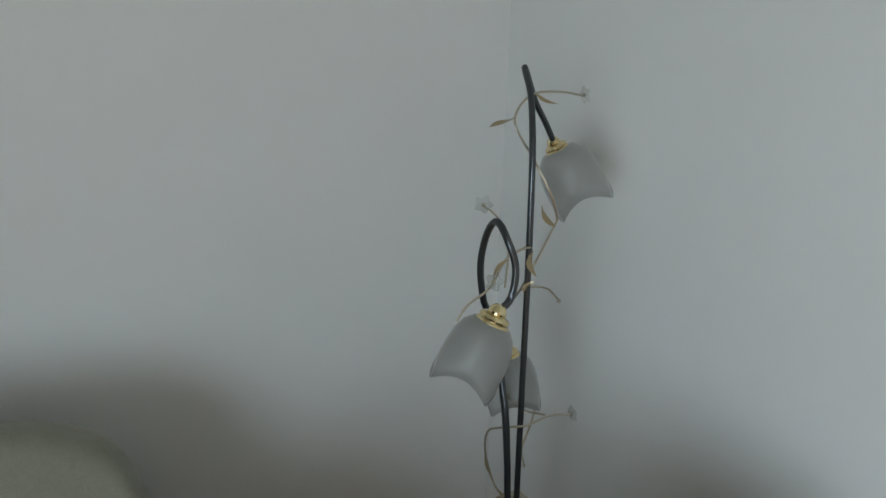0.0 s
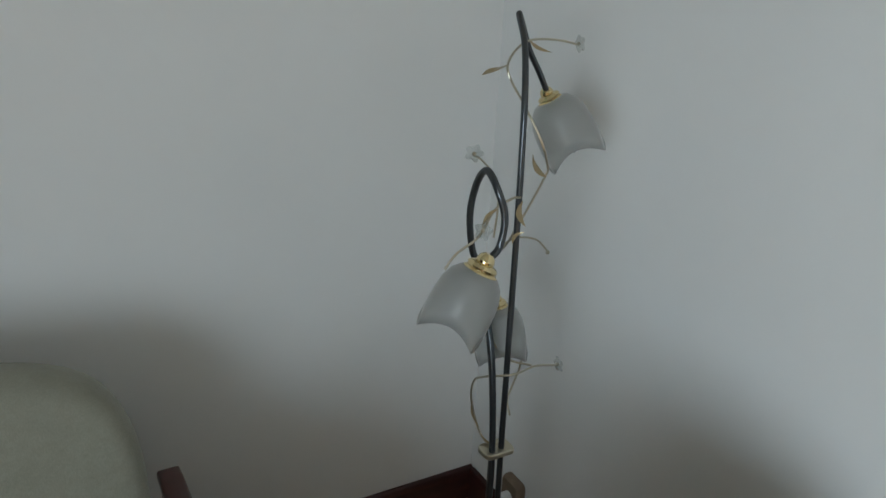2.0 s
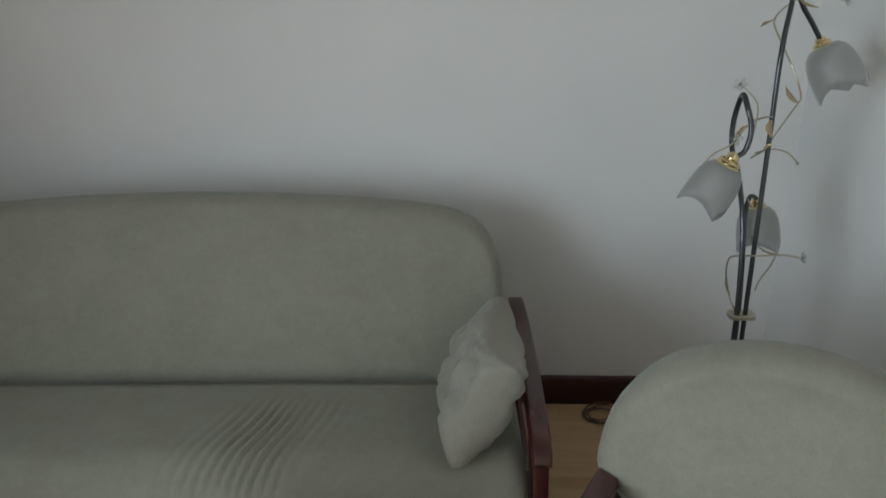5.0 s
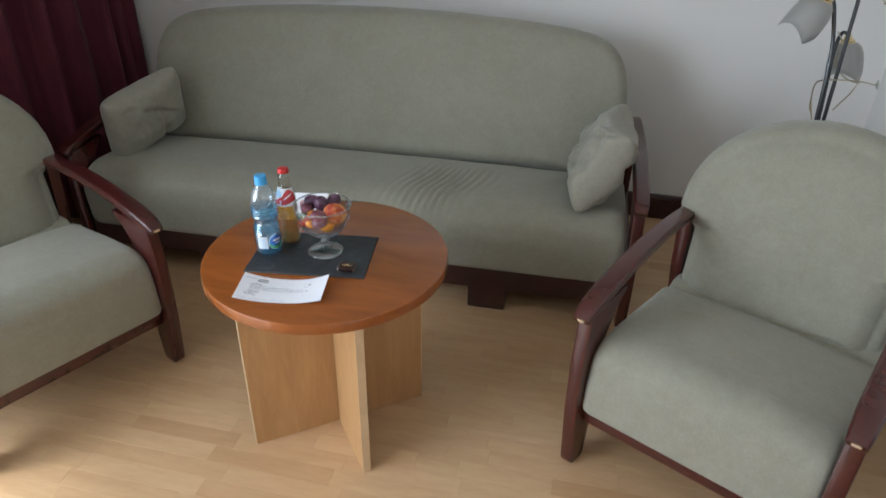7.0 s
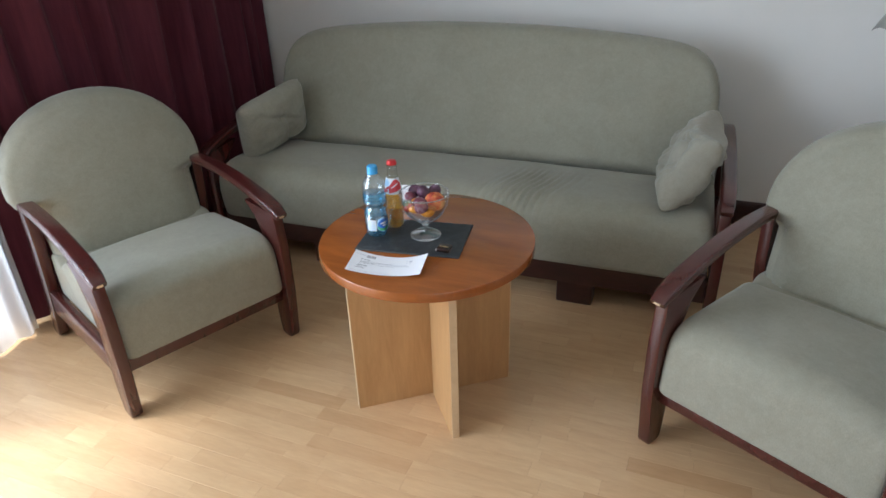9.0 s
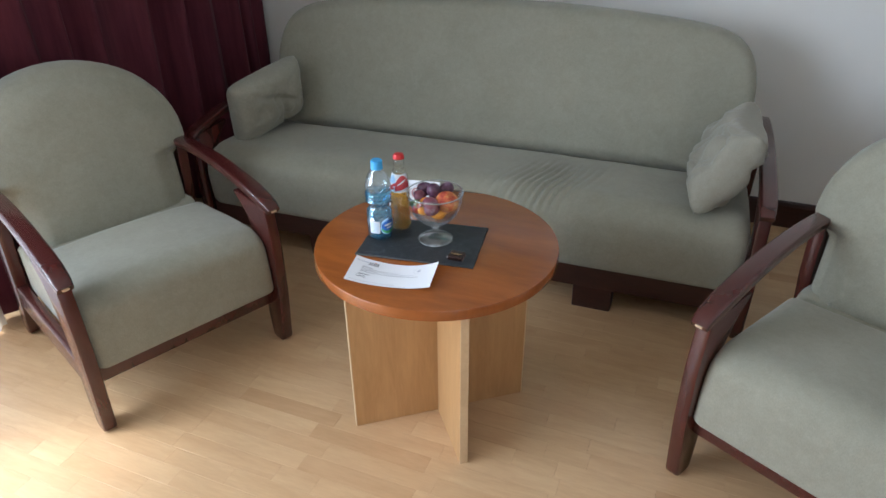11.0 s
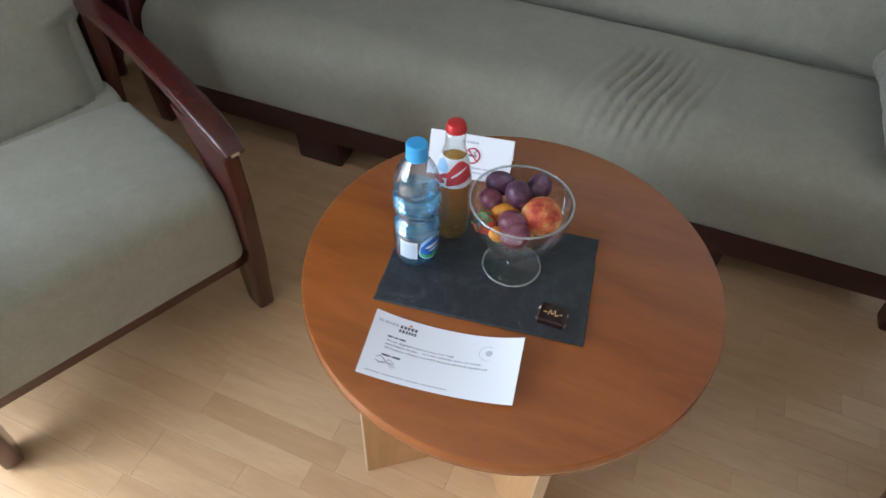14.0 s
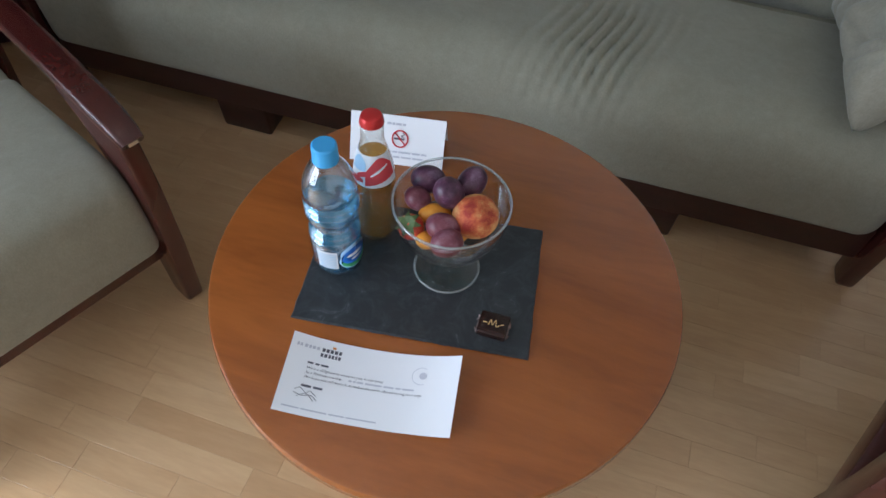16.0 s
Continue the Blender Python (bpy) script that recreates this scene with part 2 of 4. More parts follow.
def fruit_mat(name, stops, scale, rough=0.4, speck=None):
    m, nt, b = material(name, stops[0][1], rough)
    v = coords(nt)
    col = ramp(nt, noise_tex(nt, v, scale, 5, 0.65), stops)
    if speck:
        col = mix(nt, ramp(nt, noise_tex(nt, v, 900, 1), [(0.62, (0, 0, 0)), (0.7, (1, 1, 1))]), col, speck)
    nt.links.new(col, b.inputs["Base Color"])
    bump(nt, b, noise_tex(nt, v, 300, 3), 0.1, 0.0005)
    return m


PLUM = fruit_mat("plum_skin", [(0.36, (0.040, 0.012, 0.030)), (0.52, (0.095, 0.035, 0.070)), (0.66, (0.20, 0.12, 0.19))], 48, 0.36)
RED_PLUM = fruit_mat("red_plum_skin", [(0.34, (0.11, 0.018, 0.035)), (0.5, (0.17, 0.045, 0.065)), (0.68, (0.27, 0.13, 0.17))], 48, 0.34)
PEACH = fruit_mat("peach_skin", [(0.38, (0.34, 0.030, 0.022)), (0.48, (0.58, 0.13, 0.045)), (0.60, (0.74, 0.40, 0.15))], 26, 0.72, (0.46, 0.16, 0.05))
ORANGE_PEEL = fruit_mat("orange_slice", [(0.3, (0.80, 0.30, 0.03)), (0.7, (0.88, 0.42, 0.06))], 60, 0.4)
BERRY = fruit_mat("strawberry_skin", [(0.35, (0.50, 0.02, 0.015)), (0.7, (0.62, 0.08, 0.04))], 60, 0.35, (0.7, 0.45, 0.1))
BERRY_LEAF = fruit_mat("berry_leaf", [(0.3, (0.04, 0.075, 0.02)), (0.7, (0.11, 0.16, 0.06))], 80, 0.6)

FRAME_GREEN, nt, b = material("dark_green_frame", (0.035, 0.05, 0.045), 0.4)
GILT = material("gilt_slip", (0.62, 0.55, 0.30), 0.45, 0.3)[0]
CANVAS, nt, b = material("teal_print", (0.10, 0.42, 0.36), 0.6)
nt.links.new(ramp(nt, noise_tex(nt, coords(nt), 3.5, 4), [(0.3, (0.08, 0.34, 0.29)), (0.7, (0.16, 0.50, 0.43))]), b.inputs["Base Color"])
WHITE_FRAME = material("white_window_frame", (0.8, 0.8, 0.8), 0.4)[0]
PANE = glass_mat("window_glass", (0.98, 0.99, 0.99), 0.0, 1.45)


# ---- builders ----
def link(name, bm, mat, parent=None, label="", smooth=None):
    me = bpy.data.meshes.new(name)
    bmesh.ops.recalc_face_normals(bm, faces=bm.faces)
    bm.to_mesh(me)
    bm.free()
    me.materials.append(mat)
    if smooth is not None:
        me.shade_smooth()
        if smooth < 180:
            me.set_sharp_from_angle(angle=radians(smooth))
    ob = new(name, me)
    if parent:
        ob.parent = parent
    if label:
        tagged(ob, label)
    return ob


def part(name, bm, mat, parent, label="", smooth=40):
    return link(name, bm, mat, parent, label, smooth)


def thing(name, m, label, category, group="", kind=""):
    ob = new(name)
    ob.matrix_basis = m
    ob.empty_display_size = 0.1
    return tagged(ob, label, category, group, kind)


def box(x0, x1, y0, y1, z0, z1, bev=0.0, seg=2, bm=None):
    own = bmesh.new()
    bmesh.ops.create_cube(own, size=1)
    for w in own.verts:
        w.co = Vector((x0 + (w.co.x + 0.5) * (x1 - x0), y0 + (w.co.y + 0.5) * (y1 - y0), z0 + (w.co.z + 0.5) * (z1 - z0)))
    if bev:
        bmesh.ops.bevel(own, geom=own.edges[:], offset=bev, segments=seg, profile=0.6, affect="EDGES")
    if bm is None:
        return own
    me = bpy.data.meshes.new("tmp")
    own.to_mesh(me)
    own.free()
    bm.from_mesh(me)
    bpy.data.meshes.remove(me)
    return bm


def circle(n, r=1.0):
    return [(r * math.cos(2 * math.pi * i / n), r * math.sin(2 * math.pi * i / n)) for i in range(n)]


def loft(outline, profile, put=lambda u, v, w: (u, v, w), centre=None, bm=None, caps=True):
    """Rings of an outline. profile: (scale, w, inset) from one pole to the other."""
    bm = bm or bmesh.new()
    pts = [Vector(p) for p in outline]
    n = len(pts)
    c = Vector(centre) if centre else sum(pts, Vector((0, 0))) / n
    area = sum(pts[i].x * pts[(i + 1) % n].y - pts[(i + 1) % n].x * pts[i].y for i in range(n))
    sgn = 1 if area > 0 else -1
    normals = []
    for i in range(n):
        d = pts[(i + 1) % n] - pts[i - 1]
        normals.append(Vector((d.y, -d.x)).normalized() * sgn if d.length > 1e-9 else Vector((0, 0)))
    rings = []
    for s, w, inset in profile:
        if s <= 1e-6:
            rings.append([bm.verts.new(put(c.x, c.y, w))])
        else:
            rings.append([bm.verts.new(put(*(c + s * (p - c) - k * inset), w)) for p, k in zip(pts, normals)])
    for a, d in zip(rings, rings[1:]):
        for i in range(n):
            j = (i + 1) % n
            if len(a) == 1 and len(d) == 1:
                continue
            if len(a) == 1:
                bm.faces.new((a[0], d[i], d[j]))
            elif len(d) == 1:
                bm.faces.new((a[i], d[0], a[j]))
            else:
                bm.faces.new((a[i], d[i], d[j], a[j]))
    for r in (rings[0], rings[-1]):
        if len(r) > 1 and caps:
            bm.faces.new(r)
    if not caps:
        bmesh.ops.remove_doubles(bm, verts=bm.verts[:], dist=1e-6)
    return bm


def lathe(profile, n=32, put=lambda u, v, w: (u, v, w), bm=None, caps=True):
    """profile: (radius, z) from one end to the other."""
    return loft(circle(n), [(r, z, 0) for r, z in profile], put, (0, 0), bm, caps)


def smooth_path(pts, per=6):
    P = [Vector(p) for p in pts]
    P = [2 * P[0] - P[1]] + P + [2 * P[-1] - P[-2]]
    out = []
    for i in range(1, len(P) - 2):
        a, b_, c, d = P[i - 1:i + 3]
        for k in range(per):
            t = k / per
            out.append(0.5 * ((2 * b_) + (c - a) * t + (2 * a - 5 * b_ + 4 * c - d) * t * t + (3 * b_ - a - 3 * c + d) * t ** 3))
    return out + [P[-2]]


def sweep(path, section, up=Vector((1, 0, 0)), bm=None, taper=None):
    """A closed section (a, b) carried along a path; a lies along `up` made square to the path."""
    bm = bm or bmesh.new()
    rings = []
    for i, p in enumerate(path):
        t = (path[min(i + 1, len(path) - 1)] - path[max(i - 1, 0)]).normalized()
        a = (up - t * up.dot(t))
        a = a.normalized() if a.length > 1e-4 else t.orthogonal().normalized()
        c = t.cross(a)
        k = taper(i / (len(path) - 1)) if taper else 1.0
        rings.append([bm.verts.new(p + a * (u * k) + c * (w * k)) for u, w in section])
    n = len(section)
    for r, s in zip(rings, rings[1:]):
        for i in range(n):
            bm.faces.new((r[i], s[i], s[(i + 1) % n], r[(i + 1) % n]))
    bm.faces.new(rings[0])
    bm.faces.new(rings[-1])
    return bm


def tube(pts, r, n=8, per=6, taper=None, bm=None):
    return sweep(smooth_path(pts, per), circle(n, r), Vector((0.31, 0.17, 0.93)), bm, taper)


def rounded(pts, rad, seg=5):
    """A polygon with its corners rounded."""
    out = []
    n = len(pts)
    rads = rad if isinstance(rad, (list, tuple)) else [rad] * n
    for i in range(n):
        p, a, c = Vector(pts[i]), Vector(pts[i - 1]), Vector(pts[(i + 1) % n])
        da, dc = (a - p), (c - p)
        k = min(rads[i], da.length * 0.48, dc.length * 0.48)
        if k < 1e-5:
            out.append(tuple(p))
            continue
        s, e = p + da.normalized() * k, p + dc.normalized() * k
        for q in range(seg + 1):
            t = q / seg
            out.append(tuple((1 - t) ** 2 * s + 2 * t * (1 - t) * p + t * t * e))
    return out


def dense(pts, step):
    out = []
    for i, p in enumerate(pts):
        a, c = Vector(p), Vector(pts[(i + 1) % len(pts)])
        k = max(1, int((c - a).length / step))
        out += [tuple(a + (c - a) * j / k) for j in range(k)]
    return out


def board(outline, x0, x1, bev=0.006):
    """A board cut to an outline in (y, z), from x0 to x1, with eased edges."""
    prof = [(1, x0, bev), (1, x0 + bev * 0.3, bev * 0.3), (1, x0 + bev, 0), (1, x1 - bev, 0), (1, x1 - bev * 0.3, bev * 0.3), (1, x1, bev)]
    return loft(outline, prof, lambda u, v, w: (w, u, v))


def text_part(name, body, size, mat, parent, m, label="", extrude=0.0001, shear=0.0, space=1.0):
    cu = bpy.data.curves.new(name, "FONT")
    cu.body, cu.size, cu.extrude, cu.shear, cu.space_character = body, size, extrude, shear, space
    cu.resolution_u = 2
    tmp = new(name, cu)
    me = bpy.data.meshes.new_from_object(tmp.evaluated_get(bpy.context.evaluated_depsgraph_get()))
    bpy.data.objects.remove(tmp)
    bpy.data.curves.remove(cu)
    me.materials.append(mat)
    ob = new(name, me)
    ob.parent = parent
    ob.matrix_basis = m
    if label:
        tagged(ob, label)
    return ob


# ---- the room ----
X0, X1, Y0, Y1, H = -1.78, 1.715, -5.2, 2.985, 2.6
TH = 0.2


def structure(name, bm, mat, label, smooth=None):
    return tagged(link(name, bm, mat, None, "", smooth), label, name.split("_")[0], "", "structure")


structure("wall_north", box(X0 - TH, X1 + TH, Y1, Y1 + TH, -0.05, H), WALL, "plain white painted wall behind the sofa")
structure("wall_east", box(X1, X1 + TH, Y0, Y1, -0.05, H), WALL, "plain white painted wall beside the floor lamp")
structure("wall_south", box(X0 - TH, X1 + TH, Y0 - TH, Y0, -0.05, H), BACK_WALL, "plain unseen wall closing the room, darkened beige to cut bounce")
wb = box(X0 - TH, X0, Y0, WIN_Y0, -0.05, H)
box(X0 - TH, X0, WIN_Y1, Y1, -0.05, H, bm=wb)
box(X0 - TH, X0, WIN_Y0, WIN_Y1, WIN_Z1, H, bm=wb)
structure("wall_west", wb, WALL, "white painted window wall behind the burgundy curtain")
structure("ceiling", box(X0 - TH, X1 + TH, Y0 - TH, Y1 + TH, H, H + 0.15), CEIL, "plain white painted ceiling")

def skirting(x0, x1, y0, y1, along_x, face):
    h, d = 0.12, 0.016
    prof = [(0, 0), (d, 0), (d, h - 0.02), (d * 0.75, h - 0.006), (d * 0.4, h), (0, h)]
    bm = bmesh.new()
    ends = []
    for s in (0, 1):
        ring = []
        for u, w in prof:
            if along_x:
                ring.append(bm.verts.new((x0 + s * (x1 - x0), y0 + face * u, w)))
            else:
                ring.append(bm.verts.new((x0 + face * u, y0 + s * (y1 - y0), w)))
        ends.append(ring)
    n = len(prof)
    for i in range(n):
        bm.faces.new((ends[0][i], ends[0][(i + 1) % n], ends[1][(i + 1) % n], ends[1][i]))
    bm.faces.new(ends[0])
    bm.faces.new(ends[1])
    return bm


structure("baseboard_north", skirting(X0, X1, Y1, Y1, True, -1), SKIRT_WOOD, "dark cherry wood baseboard along the white wall")
structure("baseboard_east", skirting(X1, X1, Y0, Y1 - 0.018, False, -1), SKIRT_WOOD, "dark cherry wood baseboard along the white wall")

# balcony window in the west wall
win = tagged(new("window_1"), "white framed balcony window behind net curtain", "window", "", "structure")
wf = box(X0 - 0.14, X0 - 0.08, WIN_Y0, WIN_Y0 + 0.07, 0, WIN_Z1, 0.006)
for a, c in ((WIN_Y1 - 0.07, WIN_Y1), (-0.78, -0.70)):
    box(X0 - 0.14, X0 - 0.08, a, c, 0, WIN_Z1, 0.006, bm=wf)
for a, c in ((0, 0.08), (WIN_Z1 - 0.08, WIN_Z1)):
    box(X0 - 0.135, X0 - 0.085, WIN_Y0 + 0.07, WIN_Y1 - 0.07, a, c, 0.006, bm=wf)
part("window_frame", wf, WHITE_FRAME, win, smooth=30)
for a, c in ((WIN_Y0 + 0.07, -0.78), (-0.70, WIN_Y1 - 0.07)):
    pane = part("pane", box(X0 - 0.112, X0 - 0.108, a, c, 0.08, WIN_Z1 - 0.08), PANE, win, smooth=None)
    pane.visible_shadow = False

gb = bmesh.new()
for x, y in ((-400, -400), (400, -400), (400, 400), (-400, 400)):
    gb.verts.new((x, y, -3.0))
gb.faces.new(gb.verts[:])
GROUND = fruit_mat("pale_paving", [(0.3, (0.30, 0.30, 0.28)), (0.7, (0.38, 0.37, 0.35))], 0.5, 0.9)
tagged(link("ground", gb, GROUND), "pale ground outside below the window", "ground", "", "structure")


# ---- curtains ----
def curtain_sheet(y0, y1, x, z0, z1, folds, depth, seedv, flare=0.0, thick=0.0025, cols=220, rows=26):
    rng = random.Random(seedv)
    ph = [rng.uniform(0, 6.28) for _ in range(6)]
    bm = bmesh.new()
    grid = []
    for side in (0, 1):
        sheet = []
        for j in range(rows + 1):
            t = j / rows
            z = z0 + (z1 - z0) * t
            row = []
            for i in range(cols + 1):
                s = i / cols
                u = s + 0.030 * math.sin(9 * s + ph[0] + 1.1 * t) + 0.014 * math.sin(23 * s + ph[1] - t)
                w = math.sin(2 * math.pi * folds * u + ph[2] + 0.5 * math.sin(2.2 * t + ph[3]))
                w = 0.72 * w + 0.28 * math.sin(2 * math.pi * folds * 0.53 * u + ph[4])
                amp = min(1.0, 0.15 + (1 - s) / 0.05) * depth * (0.75 + 0.35 * math.sin(5 * s + ph[4])) * (1 + flare * (1 - t))
                w2 = 0.16 * math.sin(2 * math.pi * folds * 2.1 * u + ph[5] + 0.8 * t)
                y = y0 + (y1 - y0) * (s + (1 - t) * flare * 0.03 * math.sin(6.28 * s))
                row.append(bm.verts.new((x + amp * (w + w2) + side * thick, y, z)))
            sheet.append(row)
        grid.append(sheet)
    for sheet in grid:
        for j in range(rows):
            for i in range(cols):
                bm.faces.new((sheet[j][i], sheet[j][i + 1], sheet[j + 1][i + 1], sheet[j + 1][i]))
    a, c = grid
    for i in range(cols):
        bm.faces.new((a[0][i], c[0][i], c[0][i + 1], a[0][i + 1]))
        bm.faces.new((a[rows][i], a[rows][i + 1], c[rows][i + 1], c[rows][i]))
    for j in range(rows):
        bm.faces.new((a[j][0], a[j + 1][0], c[j + 1][0], c[j][0]))
        bm.faces.new((a[j][cols], c[j][cols], c[j + 1][cols], a[j + 1][cols]))
    return bm


tagged(link("curtain", curtain_sheet(1.13, 2.93, -1.625, 0.02, 2.48, 10, 0.054, 5, 0.2), CURTAIN, None, "", 180),
       "burgundy floor-length curtain hanging in deep folds", "curtain")
tagged(link("net_curtain", curtain_sheet(0.42, 1.17, -1.60, 0.012, 2.48, 9, 0.034, 9, 0.3), SHEER, None, "", 180),
       "white sheer net curtain gathered beside the burgundy curtain", "curtain")
rail = thing("curtain_rail", pose(0, 0, 0), "white curtain rail on the ceiling above the curtains", "curtain rail")
part("track", box(-1.68, -1.56, -2.8, 2.95, 2.48, H, 0.006), WHITE_PLASTIC, rail)


# ---- seating ----
def side_frame(parent, x, depth, low=0.0):
    """Wooden side of a chair or sofa at local x; front at y=0, back at y=depth."""
    t = 0.019
    k = depth / 0.62
    zk = lambda pts: [(*p[:-1], p[-1] - low * p[-1] / 0.58) for p in pts]
    leg = rounded([(0.022, 0), (0.084, 0), (0.096, 0.10), (0.086, 0.27), (0.10, 0.38), (0.15, 0.468), (0.21, 0.520), (0.02, 0.512), (0.003, 0.37), (0.004, 0.2)], 0.02, 3)
    part("front_leg", board(zk(leg), x - t, x + t), CHERRY, parent)
    path = smooth_path(zk([(x, -0.006, 0.506), (x, 0.03, 0.526), (x, 0.14 * k, 0.553), (x, 0.30 * k, 0.577), (x, 0.46 * k, 0.584), (x, 0.60 * k, 0.577), (x, 0.66 * k, 0.568)]), 5)
    sec = rounded([(-0.0255, -0.014), (0.0255, -0.014), (0.0255, 0.014), (-0.0255, 0.014)], 0.009, 3)
    part("armrest", sweep(path, sec, Vector((1, 0, 0)), taper=lambda s: 0.82 + 0.28 * min(1, s * 4) - 0.15 * s), CHERRY, parent)
    if not low:
        tip = [Vector((x, -0.0085, zk([(0.5042,)])[0][0])), Vector((x, -0.0050, zk([(0.5070,)])[0][0]))]
        part("worn_tip", sweep(tip, rounded([(-0.010, -0.005), (0.010, -0.005), (0.008, 0.003), (-0.008, 0.003)], 0.004, 2), Vector((1, 0, 0))), PALE_EDGE, parent, "pale worn bare wood tip")
    d = depth
    rear = rounded([(d + 0.09, 0), (d + 0.155, 0), (d + 0.10, 0.20), (d + 0.055, 0.42), (d + 0.035, 0.572), (d - 0.03, 0.572), (d - 0.02, 0.40), (d + 0.02, 0.2)], 0.02, 3)
    part("rear_leg", board(zk(rear), x - t, x + t), CHERRY, parent)
    rl = rounded([(0.075, 0.155), (d + 0.06, 0.135), (d + 0.05, 0.235), (0.075, 0.225)], 0.01, 2)
    part("side_rail", board(rl, x - t * 0.8, x + t * 0.8), CHERRY, parent)


def seat_cushion(hw, front, back, z0, ztop, wrinkles=None, boxy=False, crease=0.49):
    """Upholstered seat: rounded section in (y, z) carried along x, with rounded ends."""
    sec = rounded([(back, z0), (back, ztop - 0.035), (front + 0.09, ztop), (front + 0.015, ztop - 0.035), (front, ztop - 0.10), (front + 0.012, z0)], [0.01, 0.02, 0.12, 0.05, 0.06, 0.02], 6)
    if boxy:
        sec = rounded([(back, z0), (back, ztop - 0.040), (front + 0.075, ztop), (front + 0.018, ztop - 0.030), (front + 0.002, ztop - 0.12), (front - 0.004, z0)], [0.01, 0.02, 0.07, 0.04, 0.06, 0.012], 6)
    sec = dense(sec, 0.012)
    n = max(40, int(hw * 2 / 0.006))
    cz, cy = (z0 + ztop) / 2, (front + back) / 2
    bm = bmesh.new()
    rings = []
    for i in range(n + 1):
        s = i / n
        x = -hw + 2 * hw * s
        e = max(0.0, 1 - (hw - abs(x)) / (0.03 if boxy else 0.05))
        shrink = 1 - (0.11 if boxy else 0.30) * (1 - math.sqrt(max(0, 1 - e * e)))
        crown = 0.016 * (1 - (x / hw) ** 2)
        ring = []
        for y, z in sec:
            yy, zz = cy + (y - cy) * (1 - (1 - shrink) * 0.35), cz + (z - cz) * shrink
            top = max(0.0, (z - cz) / (ztop - cz))
            zz += crown * top * (0.4 + 0.6 * math.sin(math.pi * min(1, max(0, (y - front) / (back - front)))))
            zz += 0.0035 * top * noise.noise(Vector((x * 5, y * 6, hw * 3)))
            zz -= 0.030 * top * math.exp(-((yy - crease) / 0.024) ** 2)
            if wrinkles:
                zz, yy = wrinkles(x, yy, zz, y, z)
            ring.append(bm.verts.new((x, yy, zz)))
        rings.append(ring)
    m = len(sec)
    for a, c in zip(rings, rings[1:]):
        for i in range(m):
            bm.faces.new((a[i], c[i], c[(i + 1) % m], a[(i + 1) % m]))
    bm.faces.new(rings[0])
    bm.faces.new(rings[-1])
    return bm


def backrest(outline, thick, base_y, base_z, lean, curve=0.0, puff=0.02):
    """Upholstered back: outline in (x, z), leaning back by `lean` metres per metre of height."""
    t = thick / 2
    prof = [(0, t + puff, 0), (0.35, t + puff * 0.95, 0), (0.65, t + puff * 0.75, 0), (0.85, t + puff * 0.4, 0), (1, t + puff * 0.1, 0.04), (1, t, 0.028), (1, t * 0.85, 0.012), (1, t * 0.5, 0.003), (1, 0, 0),
            (1, -t * 0.5, 0.003), (1, -t * 0.85, 0.012), (1, -t, 0.03), (0.8, -t, 0), (0, -t, 0)]

    def put(u, v, w):
        h = v - base_z
        return (u, base_y + lean * h + 0.12 * h * h - w + curve * u * u, v)
    return loft(dense(outline, 0.025), prof, put, (0, base_z + 0.22))


# armchair: origin on the floor between the front tips of its arms, facing -y
def build_armchair(m, label):
    ch = thing("armchair", m, label, "armchair", "armchairs round the coffee table")
    for sx in (-1, 1):
        side_frame(ch, sx * 0.302, 0.60)
    part("front_rail", box(-0.283, 0.283, 0.044, 0.075, 0.158, 0.220, 0.006), CHERRY, ch)
    part("seat", seat_cushion(0.281, 0.022, 0.60, 0.210, 0.424, None, True), FABRIC, ch, smooth=180)
    half = []
    for i in range(25):
        a = math.pi * i / 24
        half.append((0.341 * math.cos(a), 0.608 + 0.274 * math.sin(a) ** 0.95 if math.sin(a) > 0 else 0.608))
    low = [(-0.340, 0.585), (-0.326, 0.558), (-0.300, 0.552), (-0.278, 0.535), (-0.272, 0.40), (-0.268, 0.30), (0.268, 0.30), (0.272, 0.40), (0.278, 0.535), (0.300, 0.552), (0.326, 0.558), (0.340, 0.585)]
    part("backrest", backrest(half + low, 0.11, 0.567, 0.38, 0.26, 0.15), FABRIC, ch, smooth=180)
    return ch


build_armchair(pose(-0.725, 1.185, 0, 0, 0, 66.7), "sage green upholstered armchair with cherry wood arms beside the curtain")
build_armchair(pose(0.913, 1.187, 0, 0, 0, -27.4), "sage green upholstered armchair with cherry wood arms before the lamp")

# sofa: origin on the floor below the middle of its front edge
SOFA = pose(-0.258, 1.970, 0, 0, 0, 1.7)
sofa = thing("sofa", SOFA, "long sage green upholstered sofa with dark wooden frame", "sofa")


def sofa_wrinkles(x, yy, zz, y, z):
    c = (x - 0.335) - 0.24 * (y - 0.12) + 0.005 * math.sin(14 * y + 3 * x)
    env = math.exp(-(c / 0.155) ** 4) * math.exp(-((y - 0.13) / 0.19) ** 4) * (0.75 + 0.25 * math.sin(23 * c + 9 * y))
    if z > 0.30:
        zz -= env * (0.0195 * (1 - abs(math.sin(98 * c + 1.5 * math.sin(13 * c)))) ** 2.2 - 0.002)
    return zz, yy


part("seat", seat_cushion(1.028, -0.005, 0.60, 0.19, 0.435, sofa_wrinkles, False, 0.485), FABRIC, sofa, smooth=180)
W = 1.002
outl = []
for i in range(61):
    a = math.pi * i / 60
    q = math.copysign(abs(math.cos(a)) ** 0.5, math.cos(a))
    outl.append((W * q, 0.60 + (0.343 - 0.068 * q * q) * max(0, 1 - abs(q) ** 15) ** 0.36))
